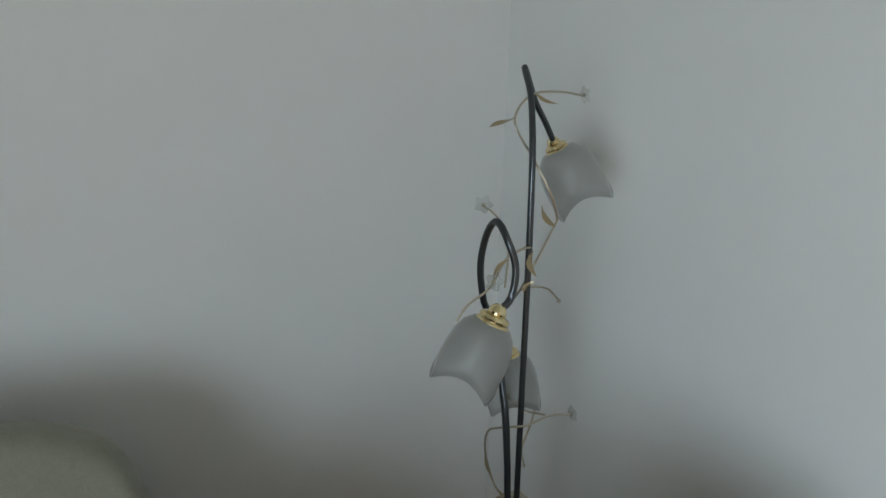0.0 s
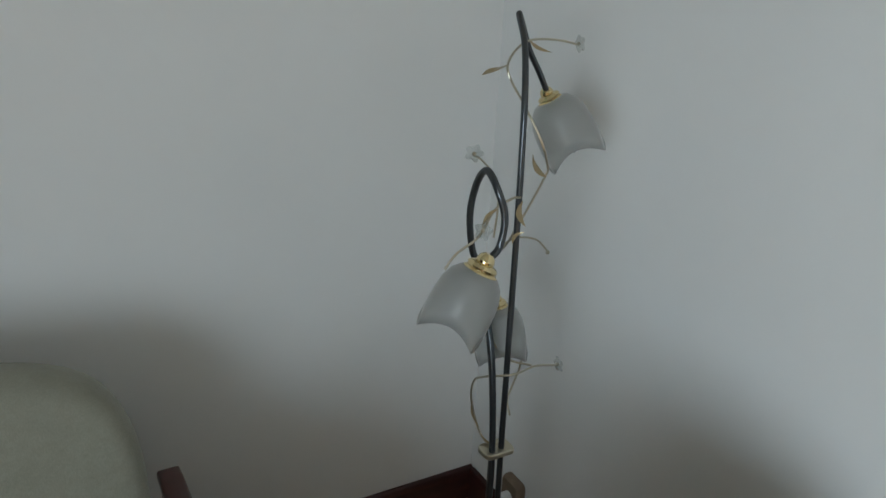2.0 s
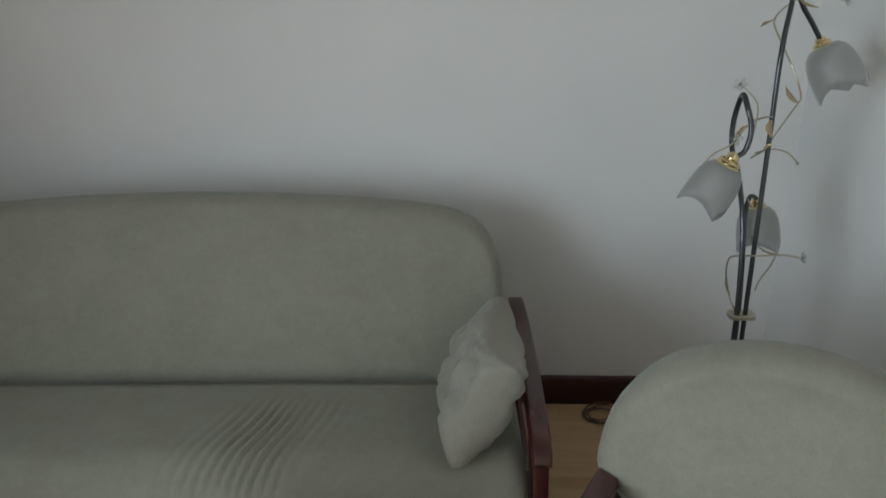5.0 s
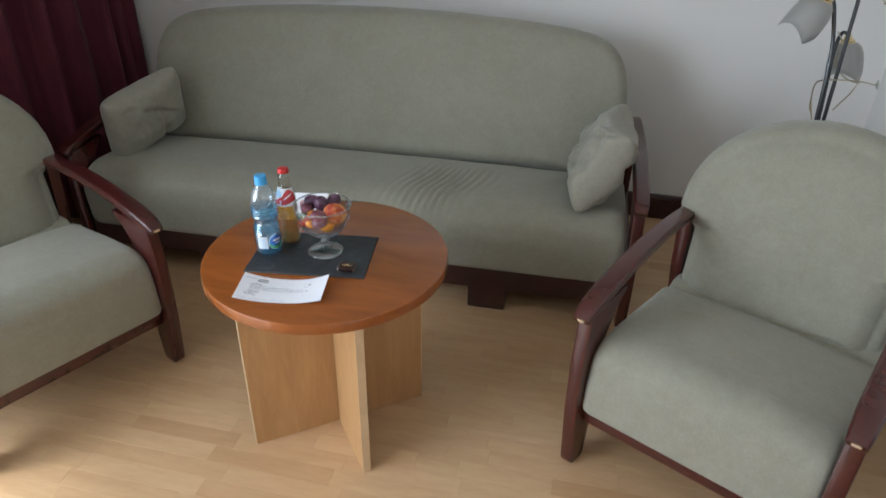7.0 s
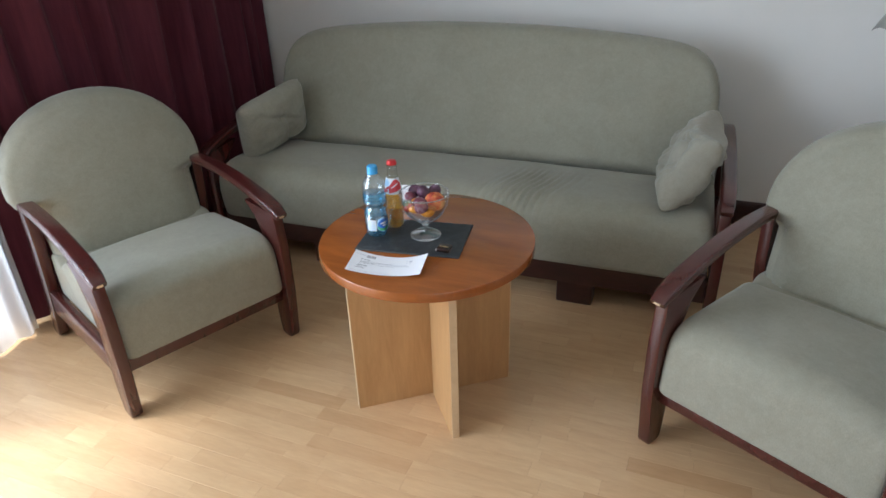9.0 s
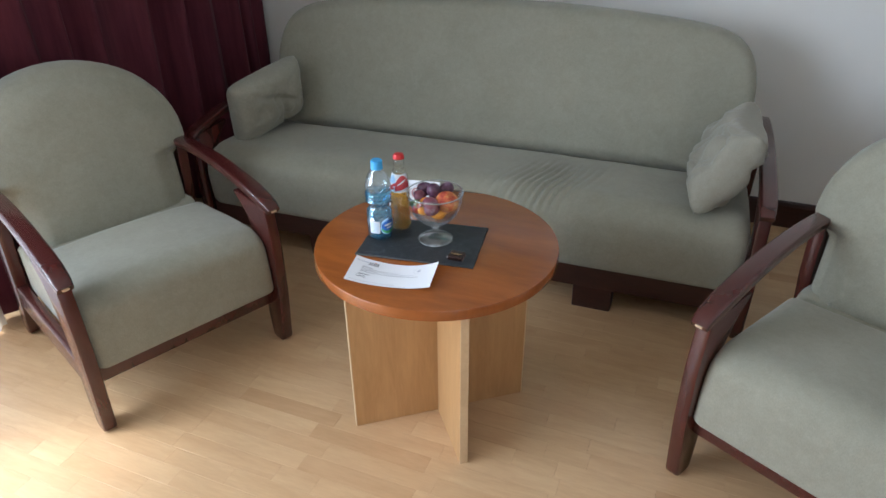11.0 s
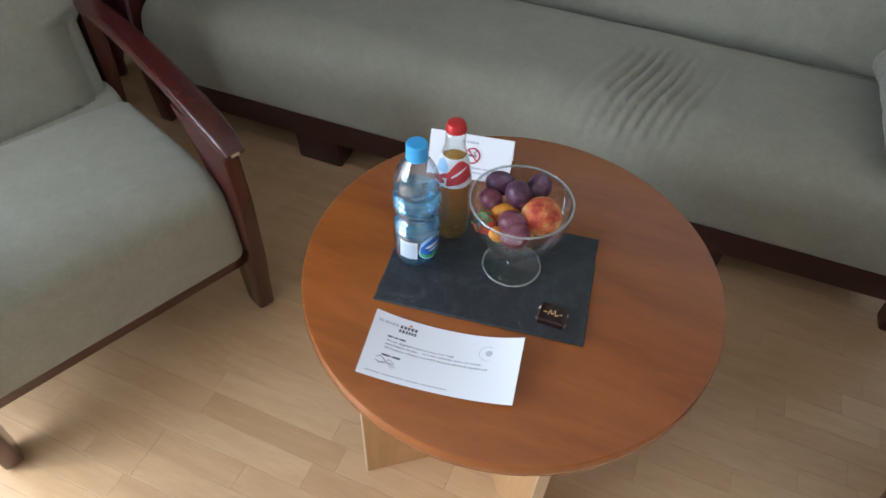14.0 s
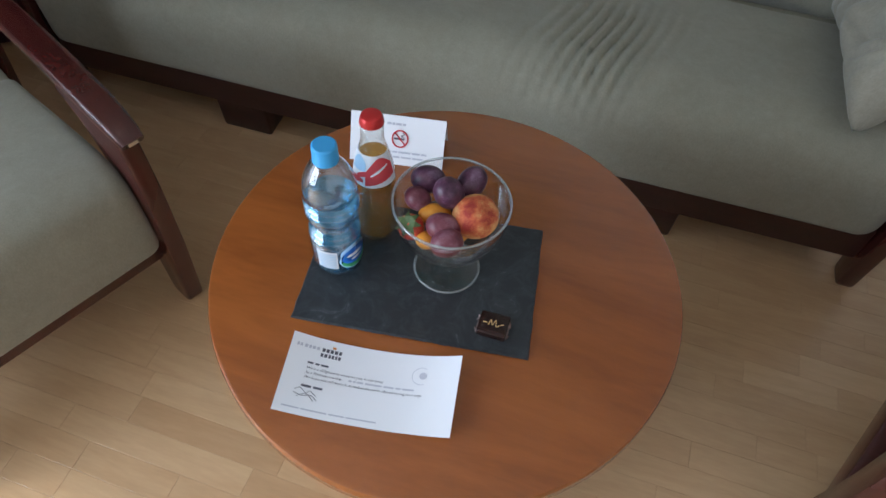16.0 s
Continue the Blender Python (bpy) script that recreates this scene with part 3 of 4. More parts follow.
outl += [(-W + 0.004, 0.50), (-W + 0.012, 0.36), (W - 0.012, 0.36), (W - 0.004, 0.50)]
part("backrest", backrest(outl, 0.12, 0.560, 0.40, 0.215, 0.0, 0.016), FABRIC, sofa, smooth=180)
for sx in (-1, 1):
    side_frame(sofa, sx * 1.056, 0.72, 0.03)
part("base_frame", box(-1.035, 1.035, 0.035, 0.80, 0.095, 0.195, 0.006), DARK_WOOD, sofa, "dark wooden base rail")
for cx in (-0.523, 0.562):
    foot = board(rounded([(0.045, 0), (0.125, 0), (0.14, 0.10), (0.035, 0.10)], 0.008, 2), cx - 0.07, cx + 0.07)
    part("foot", foot, DARK_WOOD, sofa)
    part("foot", board(rounded([(0.70, 0), (0.78, 0), (0.78, 0.10), (0.70, 0.10)], 0.008, 2), cx - 0.07, cx + 0.07), DARK_WOOD, sofa)


def throw_pillow(w, h, t, seedv, slack=1.0, soft=0.0, ears=0.07, tuck=0.0):
    """Cushion in its own (x, z) plane, thickness along y, pinched corners and slack creases."""
    bm = bmesh.new()
    n = 44
    sheets = []
    for side in (1, -1):
        g = []
        for j in range(n + 1):
            row = []
            for i in range(n + 1):
                u, v_ = 2 * i / n - 1, 2 * j / n - 1
                edge = (1 - abs(u) ** (4 - 1.2 * soft)) * (1 - abs(v_) ** (4 - 1.2 * soft))
                corner = 1 - 0.10 * soft * (u * v_) ** 4
                pinch = 1 - ears * (1 - abs(v_) ** 2) * abs(u) ** 3
                pinv = 1 - ears * (1 - abs(u) ** 2) * abs(v_) ** 3
                d = t * 0.5 * edge ** 0.45 if edge > 0 else 0
                d += slack * 0.012 * noise.noise(Vector((u * 2.2 + seedv, v_ * 2.2, side))) * edge
                d -= 0.014 * edge * math.exp(-((u * 0.7 + v_ - 0.15 * seedv % 0.4) / 0.10) ** 2) * (0.5 + 0.5 * math.sin(3 * u + seedv))
                full = d
                d -= slack * 0.009 * edge * (1 - abs(noise.noise(Vector((u * 2.6 + 7 * seedv, v_ * 1.7 + u, 2 + side))))) ** 8
                d -= tuck * edge ** 0.5 * math.exp(-((u - 0.18 + 0.10 * v_) / 0.07) ** 2) * max(0.0, 0.45 - v_)
                for k in range(3):
                    d -= slack * 0.0045 * edge ** 0.5 * math.exp(-((math.atan2(v_ - 1, u + 1) + 0.35 + 0.38 * k) / 0.075) ** 2) * math.hypot(v_ - 1, u + 1) * math.exp(-math.hypot(v_ - 1, u + 1) * 1.1) * 2
                d = max(d, 0.45 * full, 0.0)
                row.append(bm.verts.new((u * w / 2 * pinch * corner, side * d, v_ * h / 2 * pinv * corner)))
            g.append(row)
        sheets.append(g)
    for g in sheets:
        for j in range(n):
            for i in range(n):
                bm.faces.new((g[j][i], g[j][i + 1], g[j + 1][i + 1], g[j + 1][i]))
    bmesh.ops.remove_doubles(bm, verts=bm.verts[:], dist=0.0008)
    return bm


pl = link("throw_pillow", throw_pillow(0.40, 0.27, 0.150, 1.3, 1.0, 0.8, 0.08, 0.022), PILLOW_FABRIC, None, "", 180)
pl.matrix_basis = pose(-1.158, 2.245, 0.560, 9, -9, 78)
tagged(pl, "sage beige sofa cushion leaning against the wooden arm", "cushion", "sofa cushions")
pr = link("throw_pillow", throw_pillow(0.455, 0.305, 0.165, 4.1, 2.2, 0.0, 0.17, 0.016), PILLOW_FABRIC, None, "", 180)
pr.matrix_basis = pose(0.655, 2.245, 0.572, 30, 3, 92)
tagged(pr, "crumpled sage beige sofa cushion leaning against the wooden arm", "cushion", "sofa cushions")


# ---- coffee table ----
TC = (-0.016, 1.350)
table = thing("coffee_table", pose(TC[0], TC[1], 0), "round cherry-veneer coffee table on crossed beech panels", "table")
R = 0.313
part("tabletop", lathe([(0, 0.552), (R - 0.004, 0.552), (R - 0.001, 0.5535), (R, 0.556), (R, 0.577), (R - 0.0015, 0.5805), (R - 0.005, 0.582), (0, 0.582)], 96), TABLE_WOOD, table, "cherry veneer top")


def cross_panel(angle, a0, a1):
    m = Matrix.Translation((0, 0.012, 0)) @ Matrix.Rotation(radians(angle), 4, "Z")
    bm = box(a0, a1, -0.011, 0.011, 0, 0.552, 0.001, 1)
    bmesh.ops.transform(bm, matrix=m, verts=bm.verts)
    p = part("leg_panel", bm, BEECH_PANEL, table, smooth=None)
    for e0, e1 in ((a0 - 0.0022, a0 - 0.0002), (a1 + 0.0002, a1 + 0.0022)):
        if abs(e0) > 0.05:
            bm = box(e0, e1, -0.011, 0.011, 0.0, 0.551)
            bmesh.ops.transform(bm, matrix=m, verts=bm.verts)
            part("edge_band", bm, PALE_EDGE, p, "pale edge banding", smooth=None)


cross_panel(38, -0.255, 0.255)
cross_panel(-52, 0.013, 0.229)
cross_panel(128, 0.013, 0.235)

TOPZ = 0.582
slate = link("slate_board", loft(dense([(-0.15, -0.1025), (0.15, -0.1025), (0.15, 0.1025), (-0.15, 0.1025)], 0.012),
             [(0, 0.0, 0), (1, 0.0, 0.002), (1, 0.0025, 0.0), (1, 0.0055, 0.0015), (0, 0.0055, 0)],
             lambda u, v_, w: (u + 0.0012 * noise.noise(Vector((u * 90, v_ * 90, 3))), v_ + 0.0012 * noise.noise(Vector((u * 90, v_ * 90, 8))), w)), SLATE, None, "", 40)
slate.matrix_basis = pose(-0.044, 1.331, TOPZ, 0, 0, 8.5)
tagged(slate, "dark grey slate serving board on the coffee table", "serving board")
SZ = TOPZ + 0.0055

# ---- letter ----
LW, LH = 0.205, 0.099


def letter_z(u, v_):
    return 0.001 + 0.022 * (abs(u / (LW / 2)) ** 2.2) * (0.75 if u < 0 else 1.0) * (0.6 + 0.4 * (v_ / LH + 0.5))


bm = bmesh.new()
nx, ny = 28, 10
gs = []
for k in (0, 1):
    g = [[bm.verts.new((-LW / 2 + LW * i / nx, -LH / 2 + LH * j / ny, letter_z(-LW / 2 + LW * i / nx, -LH / 2 + LH * j / ny) + 0.00025 * k)) for i in range(nx + 1)] for j in range(ny + 1)]
    gs.append(g)
    for j in range(ny):
        for i in range(nx):
            bm.faces.new((g[j][i], g[j][i + 1], g[j + 1][i + 1], g[j + 1][i]))
letter = link("letter", bm, PAPER, None, "", 180)
letter.matrix_basis = pose(-0.049, 1.154, TOPZ, 0, 0, 9.5)
tagged(letter, "curled white printed welcome letter on the table", "letter")


def print_on(name, body, size, x, y, mat, shear=0.0, space=1.0, label=""):
    ob = text_part(name, body, size, mat, letter, Matrix(), label, 0.00005, shear, space)
    for w in ob.data.vertices:
        px, py = w.co.x + x, w.co.y + y
        w.co = Vector((px, py, letter_z(px, py) + 0.0004 + w.co.z))
    return ob


def bars_on(name, x, y, widths, h, mat, label=""):
    bm = bmesh.new()
    for wd in widths:
        k = max(2, int(wd / 0.005))
        for i in range(k):
            q = []
            for px, py in ((x + wd * i / k, y), (x + wd * (i + 1) / k, y), (x + wd * (i + 1) / k, y + h), (x + wd * i / k, y + h)):
                q.append(bm.verts.new((px, py, letter_z(px, py) + 0.0005)))
            bm.faces.new(q)
        x += wd + min(0.0022, 0.28 * wd + 0.0004)
    return part(name, bm, mat, letter, label, smooth=None)


bars_on("emblem_line", -0.0955, 0.0335, (0.0026, 0.0026), 0.0040, PALE_INK, "thin grey printed wordmark bars")
bars_on("emblem_line", -0.0865, 0.0335, (0.0036, 0.0030, 0.0036, 0.0036), 0.0040, PALE_INK, "thin grey printed wordmark bars")
bars_on("emblem_line", -0.0655, 0.0330, (0.0036, 0.0036, 0.0036, 0.0038, 0.0034), 0.0046, INK, "dark printed wordmark bars")
bars_on("emblem_line", -0.0660, 0.0262, (0.0032, 0.0036, 0.0028, 0.0028, 0.0026, 0.0030), 0.0046, INK, "dark printed wordmark bars")
bars_on("emblem_mark", -0.054, 0.0390, (0.004,), 0.003, ORANGE_INK, "small orange printed mark")
for i, txt in enumerate(("We are delighted to welcome you, in our hotel.", "As a Platinum member of our club, you'll find", "We hope you will enjoy it, as well as the perks offered during your stay.")):
    print_on("text_line", txt if i != 1 else "As a Platinum member", 0.0048, -0.078, 0.0075 - i * 0.0058, INK, 0.25, 1.0)
bars_on("text_line", -0.078, 0.0142, (0.007, 0.005, 0.009), 0.0024, INK)
bars_on("text_line", -0.026, 0.0022, (0.004, 0.003, 0.008, 0.02, 0.012, 0.006, 0.014), 0.0022, PALE_INK)
bars_on("signature_name", -0.078, -0.0152, (0.012, 0.011), 0.0028, INK)
for pts in ([(-0.084, -0.020), (-0.078, -0.017), (-0.070, -0.022), (-0.066, -0.019), (-0.058, -0.024)], [(-0.084, -0.024), (-0.074, -0.026), (-0.064, -0.024), (-0.056, -0.029)], [(-0.080, -0.028), (-0.070, -0.023), (-0.060, -0.030)]):
    part("signature", tube([(a, c, letter_z(a, c) + 0.0004) for a, c in pts], 0.00035, 5, 6), INK, letter)
bars_on("footer_line", -0.093, -0.0425, (0.02, 0.03, 0.018, 0.035), 0.0018, PALE_INK)
bm = bmesh.new()
for i in range(26):
    a0, a1 = radians(60 + i * 9), radians(60 + (i + 1) * 9)
    q = []
    for a, r in ((a0, 0.0105), (a1, 0.0105), (a1, 0.0112), (a0, 0.0112)):
        px, py = 0.058 + r * math.cos(a), 0.022 + r * math.sin(a)
        q.append(bm.verts.new((px, py, letter_z(px, py) + 0.0005)))
    bm.faces.new(q)
part("stamp_ring", bm, PALE_INK, letter, "pale round stamp", smooth=None)
bm = loft(circle(20, 0.0045), [(1, 0, 0), (0, 0, 0)], lambda u, v_, w: (0.060 + u, 0.0225 + v_, letter_z(0.060 + u, 0.0225 + v_) + 0.0006))
part("stamp_dot", bm, PALE_INK, letter, smooth=None)


# ---- water bottle ----
def label_patch(name, r, z0, z1, a0, a1, mat, parent, n=14, rfun=None):
    bm = bmesh.new()
    rows_ = []
    for z in [z0 + (z1 - z0) * k / 6 for k in range(7)]:
        rr = r if rfun is None else rfun(z)
        rows_.append([bm.verts.new((rr * math.cos(a0 + (a1 - a0) * i / n), rr * math.sin(a0 + (a1 - a0) * i / n), z)) for i in range(n + 1)])
    for a, c in zip(rows_, rows_[1:]):
        for i in range(n):
            bm.faces.new((a[i], a[i + 1], c[i + 1], c[i]))
    return part(name, bm, mat, parent, smooth=180)


wbottle = thing("water_bottle", pose(-0.155, 1.308, SZ, 0, 0, 0), "clear blue plastic water bottle with light blue cap", "bottle")


def petaloid(u, v_, w):
    r = math.hypot(u, v_)
    a = math.atan2(v_, u)
    k = 1 + (0.05 * math.cos(5 * a) if w < 0.012 else 0)
    lift = 0.006 * (0.5 - 0.5 * math.cos(5 * a)) if w < 0.006 and r > 0.008 else 0
    return (u * k, v_ * k, w + lift)


outer = [(0, 0.006), (0.012, 0.003), (0.022, 0.001), (0.029, 0.006), (0.0318, 0.016), (0.0322, 0.022), (0.0322, 0.064), (0.0292, 0.068), (0.0324, 0.072), (0.0286, 0.077), (0.0314, 0.081), (0.0264, 0.087), (0.0240, 0.093), (0.0264, 0.099), (0.0322, 0.104),
         (0.0332, 0.109), (0.0292, 0.114), (0.0334, 0.119), (0.0292, 0.124), (0.0334, 0.129), (0.0296, 0.134), (0.0326, 0.140), (0.0320, 0.150), (0.0296, 0.163), (0.0245, 0.175), (0.0178, 0.186), (0.0138, 0.192), (0.0128, 0.197)]
part("bottle_body", lathe(outer, 40, petaloid), PET, wbottle, smooth=60)
water = [(max(0, r - 0.0009), z + 0.0012) for r, z in outer if z < 0.135]
part("water", lathe(water + [(0, water[-1][1])], 40, petaloid), WATER, wbottle, "clear water filling", smooth=60)
part("cap", lathe([(0, 0.214), (0.0125, 0.214), (0.0142, 0.2125), (0.0146, 0.209), (0.0146, 0.196), (0.0150, 0.195), (0.0150, 0.191), (0.0, 0.191)], 36), BLUE_CAP, wbottle, "light blue screw cap", smooth=35)
def label_oval(name, r, zc, hz, ac, ha, mat, parent):
    return part(name, loft(circle(32), [(1, 0, 0), (0.5, 0, 0), (0, 0, 0)], lambda u, v_, w: (r * math.cos(ac + ha * u), r * math.sin(ac + ha * u), zc + hz * v_), (0, 0)), mat, parent, smooth=180)


label_patch("label", 0.0326, 0.026, 0.060, radians(250), radians(297), LABEL_WHITE, wbottle)
lab = label_oval("label", 0.0327, 0.044, 0.023, radians(340), radians(42), LABEL_SKY, wbottle)
label_oval("label_patch", 0.0331, 0.038, 0.015, radians(342), radians(38), LABEL_GREEN, lab)
label_oval("label_patch", 0.0334, 0.046, 0.015, radians(340), radians(35), LABEL_BLUE, lab)
label_oval("label_patch", 0.0337, 0.048, 0.003, radians(338), radians(22), LABEL_WHITE, lab)
label_oval("label_patch", 0.0337, 0.040, 0.002, radians(342), radians(16), LABEL_WHITE, lab)
for i in range(9):
    label_patch("label_stripe", 0.0329, 0.027 + i * 0.0034, 0.0282 + i * 0.0034, radians(254), radians(293), LABEL_SKY, wbottle)

# ---- juice bottle ----
JK = 0.93
jbottle = thing("juice_bottle", pose(-0.128, 1.376, SZ), "amber juice glass bottle with red crown cap", "bottle")
jo = [(0, 0.004), (0.020, 0.001), (0.0265, 0.004), (0.028, 0.010)]
for i in range(9):
    z = 0.014 + i * 0.0105
    jo += [(0.0284, z), (0.0264, z + 0.005)]
jo += [(0.0286, 0.108), (0.0282, 0.120), (0.0258, 0.136), (0.0220, 0.152), (0.0180, 0.166), (0.0150, 0.178), (0.0138, 0.190), (0.0136, 0.204)]
jo = [(r * JK if z < 0.185 else r, 0.965 * z) for r, z in jo]
part("bottle_glass", lathe(jo, 40), BOTTLE_GLASS, jbottle, smooth=180)
jf = [(max(0, r - 0.0019), z + (0.0035 if z < 0.01 else 0)) for r, z in jo if z < 0.151]
part("juice", lathe(jf + [(0, jf[-1][1])], 40), JUICE, jbottle, "amber apple juice filling", smooth=60)
for i in range(9):
    zr = 0.965 * (0.014 + i * 0.0105)
    part("rib", lathe([(0.0262, zr - 0.0016), (0.0269, zr - 0.0008), (0.0270, zr + 0.0008), (0.0262, zr + 0.0016), (0.0262, zr - 0.0016)], 40, caps=False), BOTTLE_GLASS, jbottle, smooth=180)
part("crown_cap", loft(circle(42), [(0, 0.2085, 0), (0.009, 0.2085, 0), (0.0120, 0.2072, 0), (0.0134, 0.204, 0), (0.0144, 0.198, 0), (0.0144, 0.196, 0), (0, 0.196, 0)],
     lambda u, v_, w: (u * (1 + (0.03 * math.cos(21 * math.atan2(v_, u)) if w < 0.203 else 0)), v_ * (1 + (0.03 * math.cos(21 * math.atan2(v_, u)) if w < 0.203 else 0)), w), (0, 0)), RED_CAP, jbottle, "red crown cap", smooth=40)


def neck_r(z):
    for (r0, z0), (r1, z1) in zip(jo, jo[1:]):
        if z0 <= z <= z1:
            return r0 + (r1 - r0) * (z - z0) / (z1 - z0) + 0.0006
    return 0.0142


nl = label_patch("label", 0, 0.112, 0.158, radians(170), radians(365), LABEL_WHITE, jbottle, 24, neck_r)


def label_swoosh(a0, a1, z0, z1, rise, mat, lift):
    """A slanting band of print round the shoulder label."""
    bm = bmesh.new()
    rows_ = []
    for k in range(4):
        row = []
        for i in range(13):
            q = i / 12
            a = radians(a0 + (a1 - a0) * q)
            z = z0 + (z1 - z0) * k / 3 * (0.35 + 0.65 * math.sin(math.pi * (0.12 + 0.8 * q))) + rise * q
            rr = neck_r(z) + lift
            row.append(bm.verts.new((rr * math.cos(a), rr * math.sin(a), z)))
        rows_.append(row)
    for a, c in zip(rows_, rows_[1:]):
        for i in range(12):
            bm.faces.new((a[i], a[i + 1], c[i + 1], c[i]))
    return part("label_patch", bm, mat, nl, smooth=180)


label_swoosh(268, 356, 0.115, 0.150, 0.010, LABEL_RED, 0.0006)
label_swoosh(283, 338, 0.130, 0.134, 0.013, LABEL_WHITE, 0.0010)
label_swoosh(215, 268, 0.134, 0.155, 0.002, LABEL_SKY, 0.0006)
label_swoosh(205, 262, 0.115, 0.124, 0.004, LABEL_RED, 0.0007)
label_swoosh(240, 285, 0.124, 0.132, 0.008, LABEL_RED, 0.0008)

# ---- fruit bowl ----
BOWL = (-0.018, 1.348)
bowl = thing("fruit_bowl", pose(BOWL[0], BOWL[1], SZ), "clear glass footed bowl full of fruit", "bowl")
BR, BC, BD = 0.0700, 0.127, 0.083
ball = [math.pi / 2 * k / 10 for k in range(1, 10)]
bo = [(0, 0.0005), (0.040, 0.0005), (0.0425, 0.0015), (0.041, 0.003), (0.022, 0.005), (0.011, 0.009), (0.0070, 0.016), (0.0065, 0.026), (0.0085, 0.036), (0.0135, 0.0435)]
bo += [(BR * math.sin(a), BC - BD * math.cos(a)) for a in ball[1:]] + [(BR, BC), (BR, 0.1325), (BR - 0.0022, 0.1325), (BR - 0.0022, BC)]
bo += [((BR - 0.0022) * math.sin(a), BC - (BD - 0.003) * math.cos(a)) for a in ball[::-1]] + [(0, BC - BD + 0.003)]
part("glass_body", lathe(bo, 56), GLASS, bowl, smooth=50)
part("rim", lathe([(BR + a, z) for a, z in ((-0.0016, 0.1325), (-0.0013, 0.1345), (0.0002, 0.1355), (0.0016, 0.1342), (0.0016, 0.1320), (0, 0.1312), (-0.0016, 0.1325))], 56, caps=False), GLASS_GLINT, bowl, "thick polished glass rim whitened for its highlight", smooth=180)
part("foot_ring", lathe([(0.0410, 0.0012), (0.0420, 0.0034), (0.0436, 0.0036), (0.0446, 0.0018), (0.0436, 0.0002), (0.0418, 0.0002), (0.0410, 0.0012)], 56, caps=False), GLASS_GLINT, bowl, "glass foot edge whitened for its highlight", smooth=180)
part("stem_knob", lathe([(0, 0.030), (0.0095, 0.032), (0.0120, 0.0365), (0.0100, 0.041), (0, 0.0425)], 28), GLASS_GLINT, bowl, "glass stem knob", smooth=180)


def round_fruit(name, x, y, z, rx, ry, rz_, mat, label, category, turn=(0, 0, 0), dent=0.06, seam=0.0):
    bm = bmesh.new()
    bmesh.ops.create_uvsphere(bm, u_segments=28, v_segments=18, radius=1)
    for w in bm.verts:
        a = math.atan2(w.co.y, w.co.x)
        rr = math.hypot(w.co.x, w.co.y)
        k = 1 - dent * math.exp(-(rr / 0.3) ** 2) - seam * math.exp(-(a / 0.25) ** 2) * rr
        k += 0.012 * noise.noise(w.co * 1.7 + Vector((x * 40, y * 40, 0)))
        w.co = Vector((w.co.x * rx * k, w.co.y * ry * k, w.co.z * rz_ * k))
    ob = link(name, bm, mat, None, "", 180)
    ob.matrix_basis = pose(BX + 0.9 * (x - BX), BY + 0.9 * (y - BY) + 0.006, z + 0.013, *turn) @ Matrix.Diagonal((1.10, 1.0, 0.99, 1))
    return tagged(ob, label, category, "fruit in the bowl")


BX, BY = BOWL
round_fruit("plum", BX - 0.046, BY + 0.033, SZ + 0.106, 0.020, 0.0175, 0.0170, PLUM, "dark purple plum in the glass bowl", "plum", (80, 10, 20), 0.05, 0.04)
round_fruit("plum", BX + 0.012, BY + 0.046, SZ + 0.108, 0.021, 0.0175, 0.0170, PLUM, "dark purple plum in the glass bowl", "plum", (75, -15, 70), 0.05, 0.04)
round_fruit("plum", BX - 0.010, BY + 0.013, SZ + 0.112, 0.021, 0.019, 0.0185, PLUM, "dark purple plum on top of the fruit", "plum", (20, 60, 40), 0.05, 0.04)
round_fruit("plum", BX - 0.050, BY + 0.002, SZ + 0.098, 0.0155, 0.0150, 0.0150, RED_PLUM, "small reddish plum in the glass bowl", "plum", (10, 30, 0), 0.05, 0.03)
round_fruit("plum", BX - 0.002, BY - 0.032, SZ + 0.096, 0.020, 0.0175, 0.017, RED_PLUM, "reddish purple plum in the glass bowl", "plum", (60, 20, 10), 0.05, 0.04)
round_fruit("plum", BX + 0.010, BY - 0.053, SZ + 0.094, 0.0185, 0.0170, 0.0165, RED_PLUM, "reddish purple plum near the rim", "plum", (60, -20, 30), 0.05, 0.04)
round_fruit("plum", BX - 0.020, BY + 0.010, SZ + 0.070, 0.0185, 0.0175, 0.017, PLUM, "dark purple plum under the other fruit", "plum", (0, 20, 0), 0.05, 0.03)
round_fruit("peach", BX + 0.032, BY + 0.003, SZ + 0.094, 0.0285, 0.0275, 0.0265, PEACH, "ripe red and orange peach in the bowl", "peach", (25, 20, 60), 0.12, 0.05)
round_fruit("orange_piece", BX - 0.022, BY - 0.007, SZ + 0.088, 0.019, 0.014, 0.012, ORANGE_PEEL, "bright orange fruit piece in the bowl", "fruit", (20, 10, 30), 0.02)
round_fruit("orange_piece", BX - 0.020, BY - 0.046, SZ + 0.080, 0.014, 0.012, 0.010, ORANGE_PEEL, "bright orange fruit piece in the bowl", "fruit", (10, 25, 70), 0.02)
round_fruit("apricot", BX + 0.004, BY + 0.004, SZ + 0.060, 0.020, 0.020, 0.019, ORANGE_PEEL, "orange apricot low in the bowl", "apricot", (0, 0, 0), 0.06, 0.04)
berry = thing("strawberry", pose(BX - 0.040, BY - 0.026, SZ + 0.096, 24, -14, 0) @ Matrix.Scale(1.3, 4), "red strawberry with green leaves in the bowl", "strawberry", "fruit in the bowl")
part("flesh", lathe([(0, -0.016), (0.005, -0.014), (0.010, -0.007), (0.0125, 0.001), (0.0115, 0.007), (0.006, 0.010), (0, 0.0105)], 20), BERRY, berry, smooth=180)
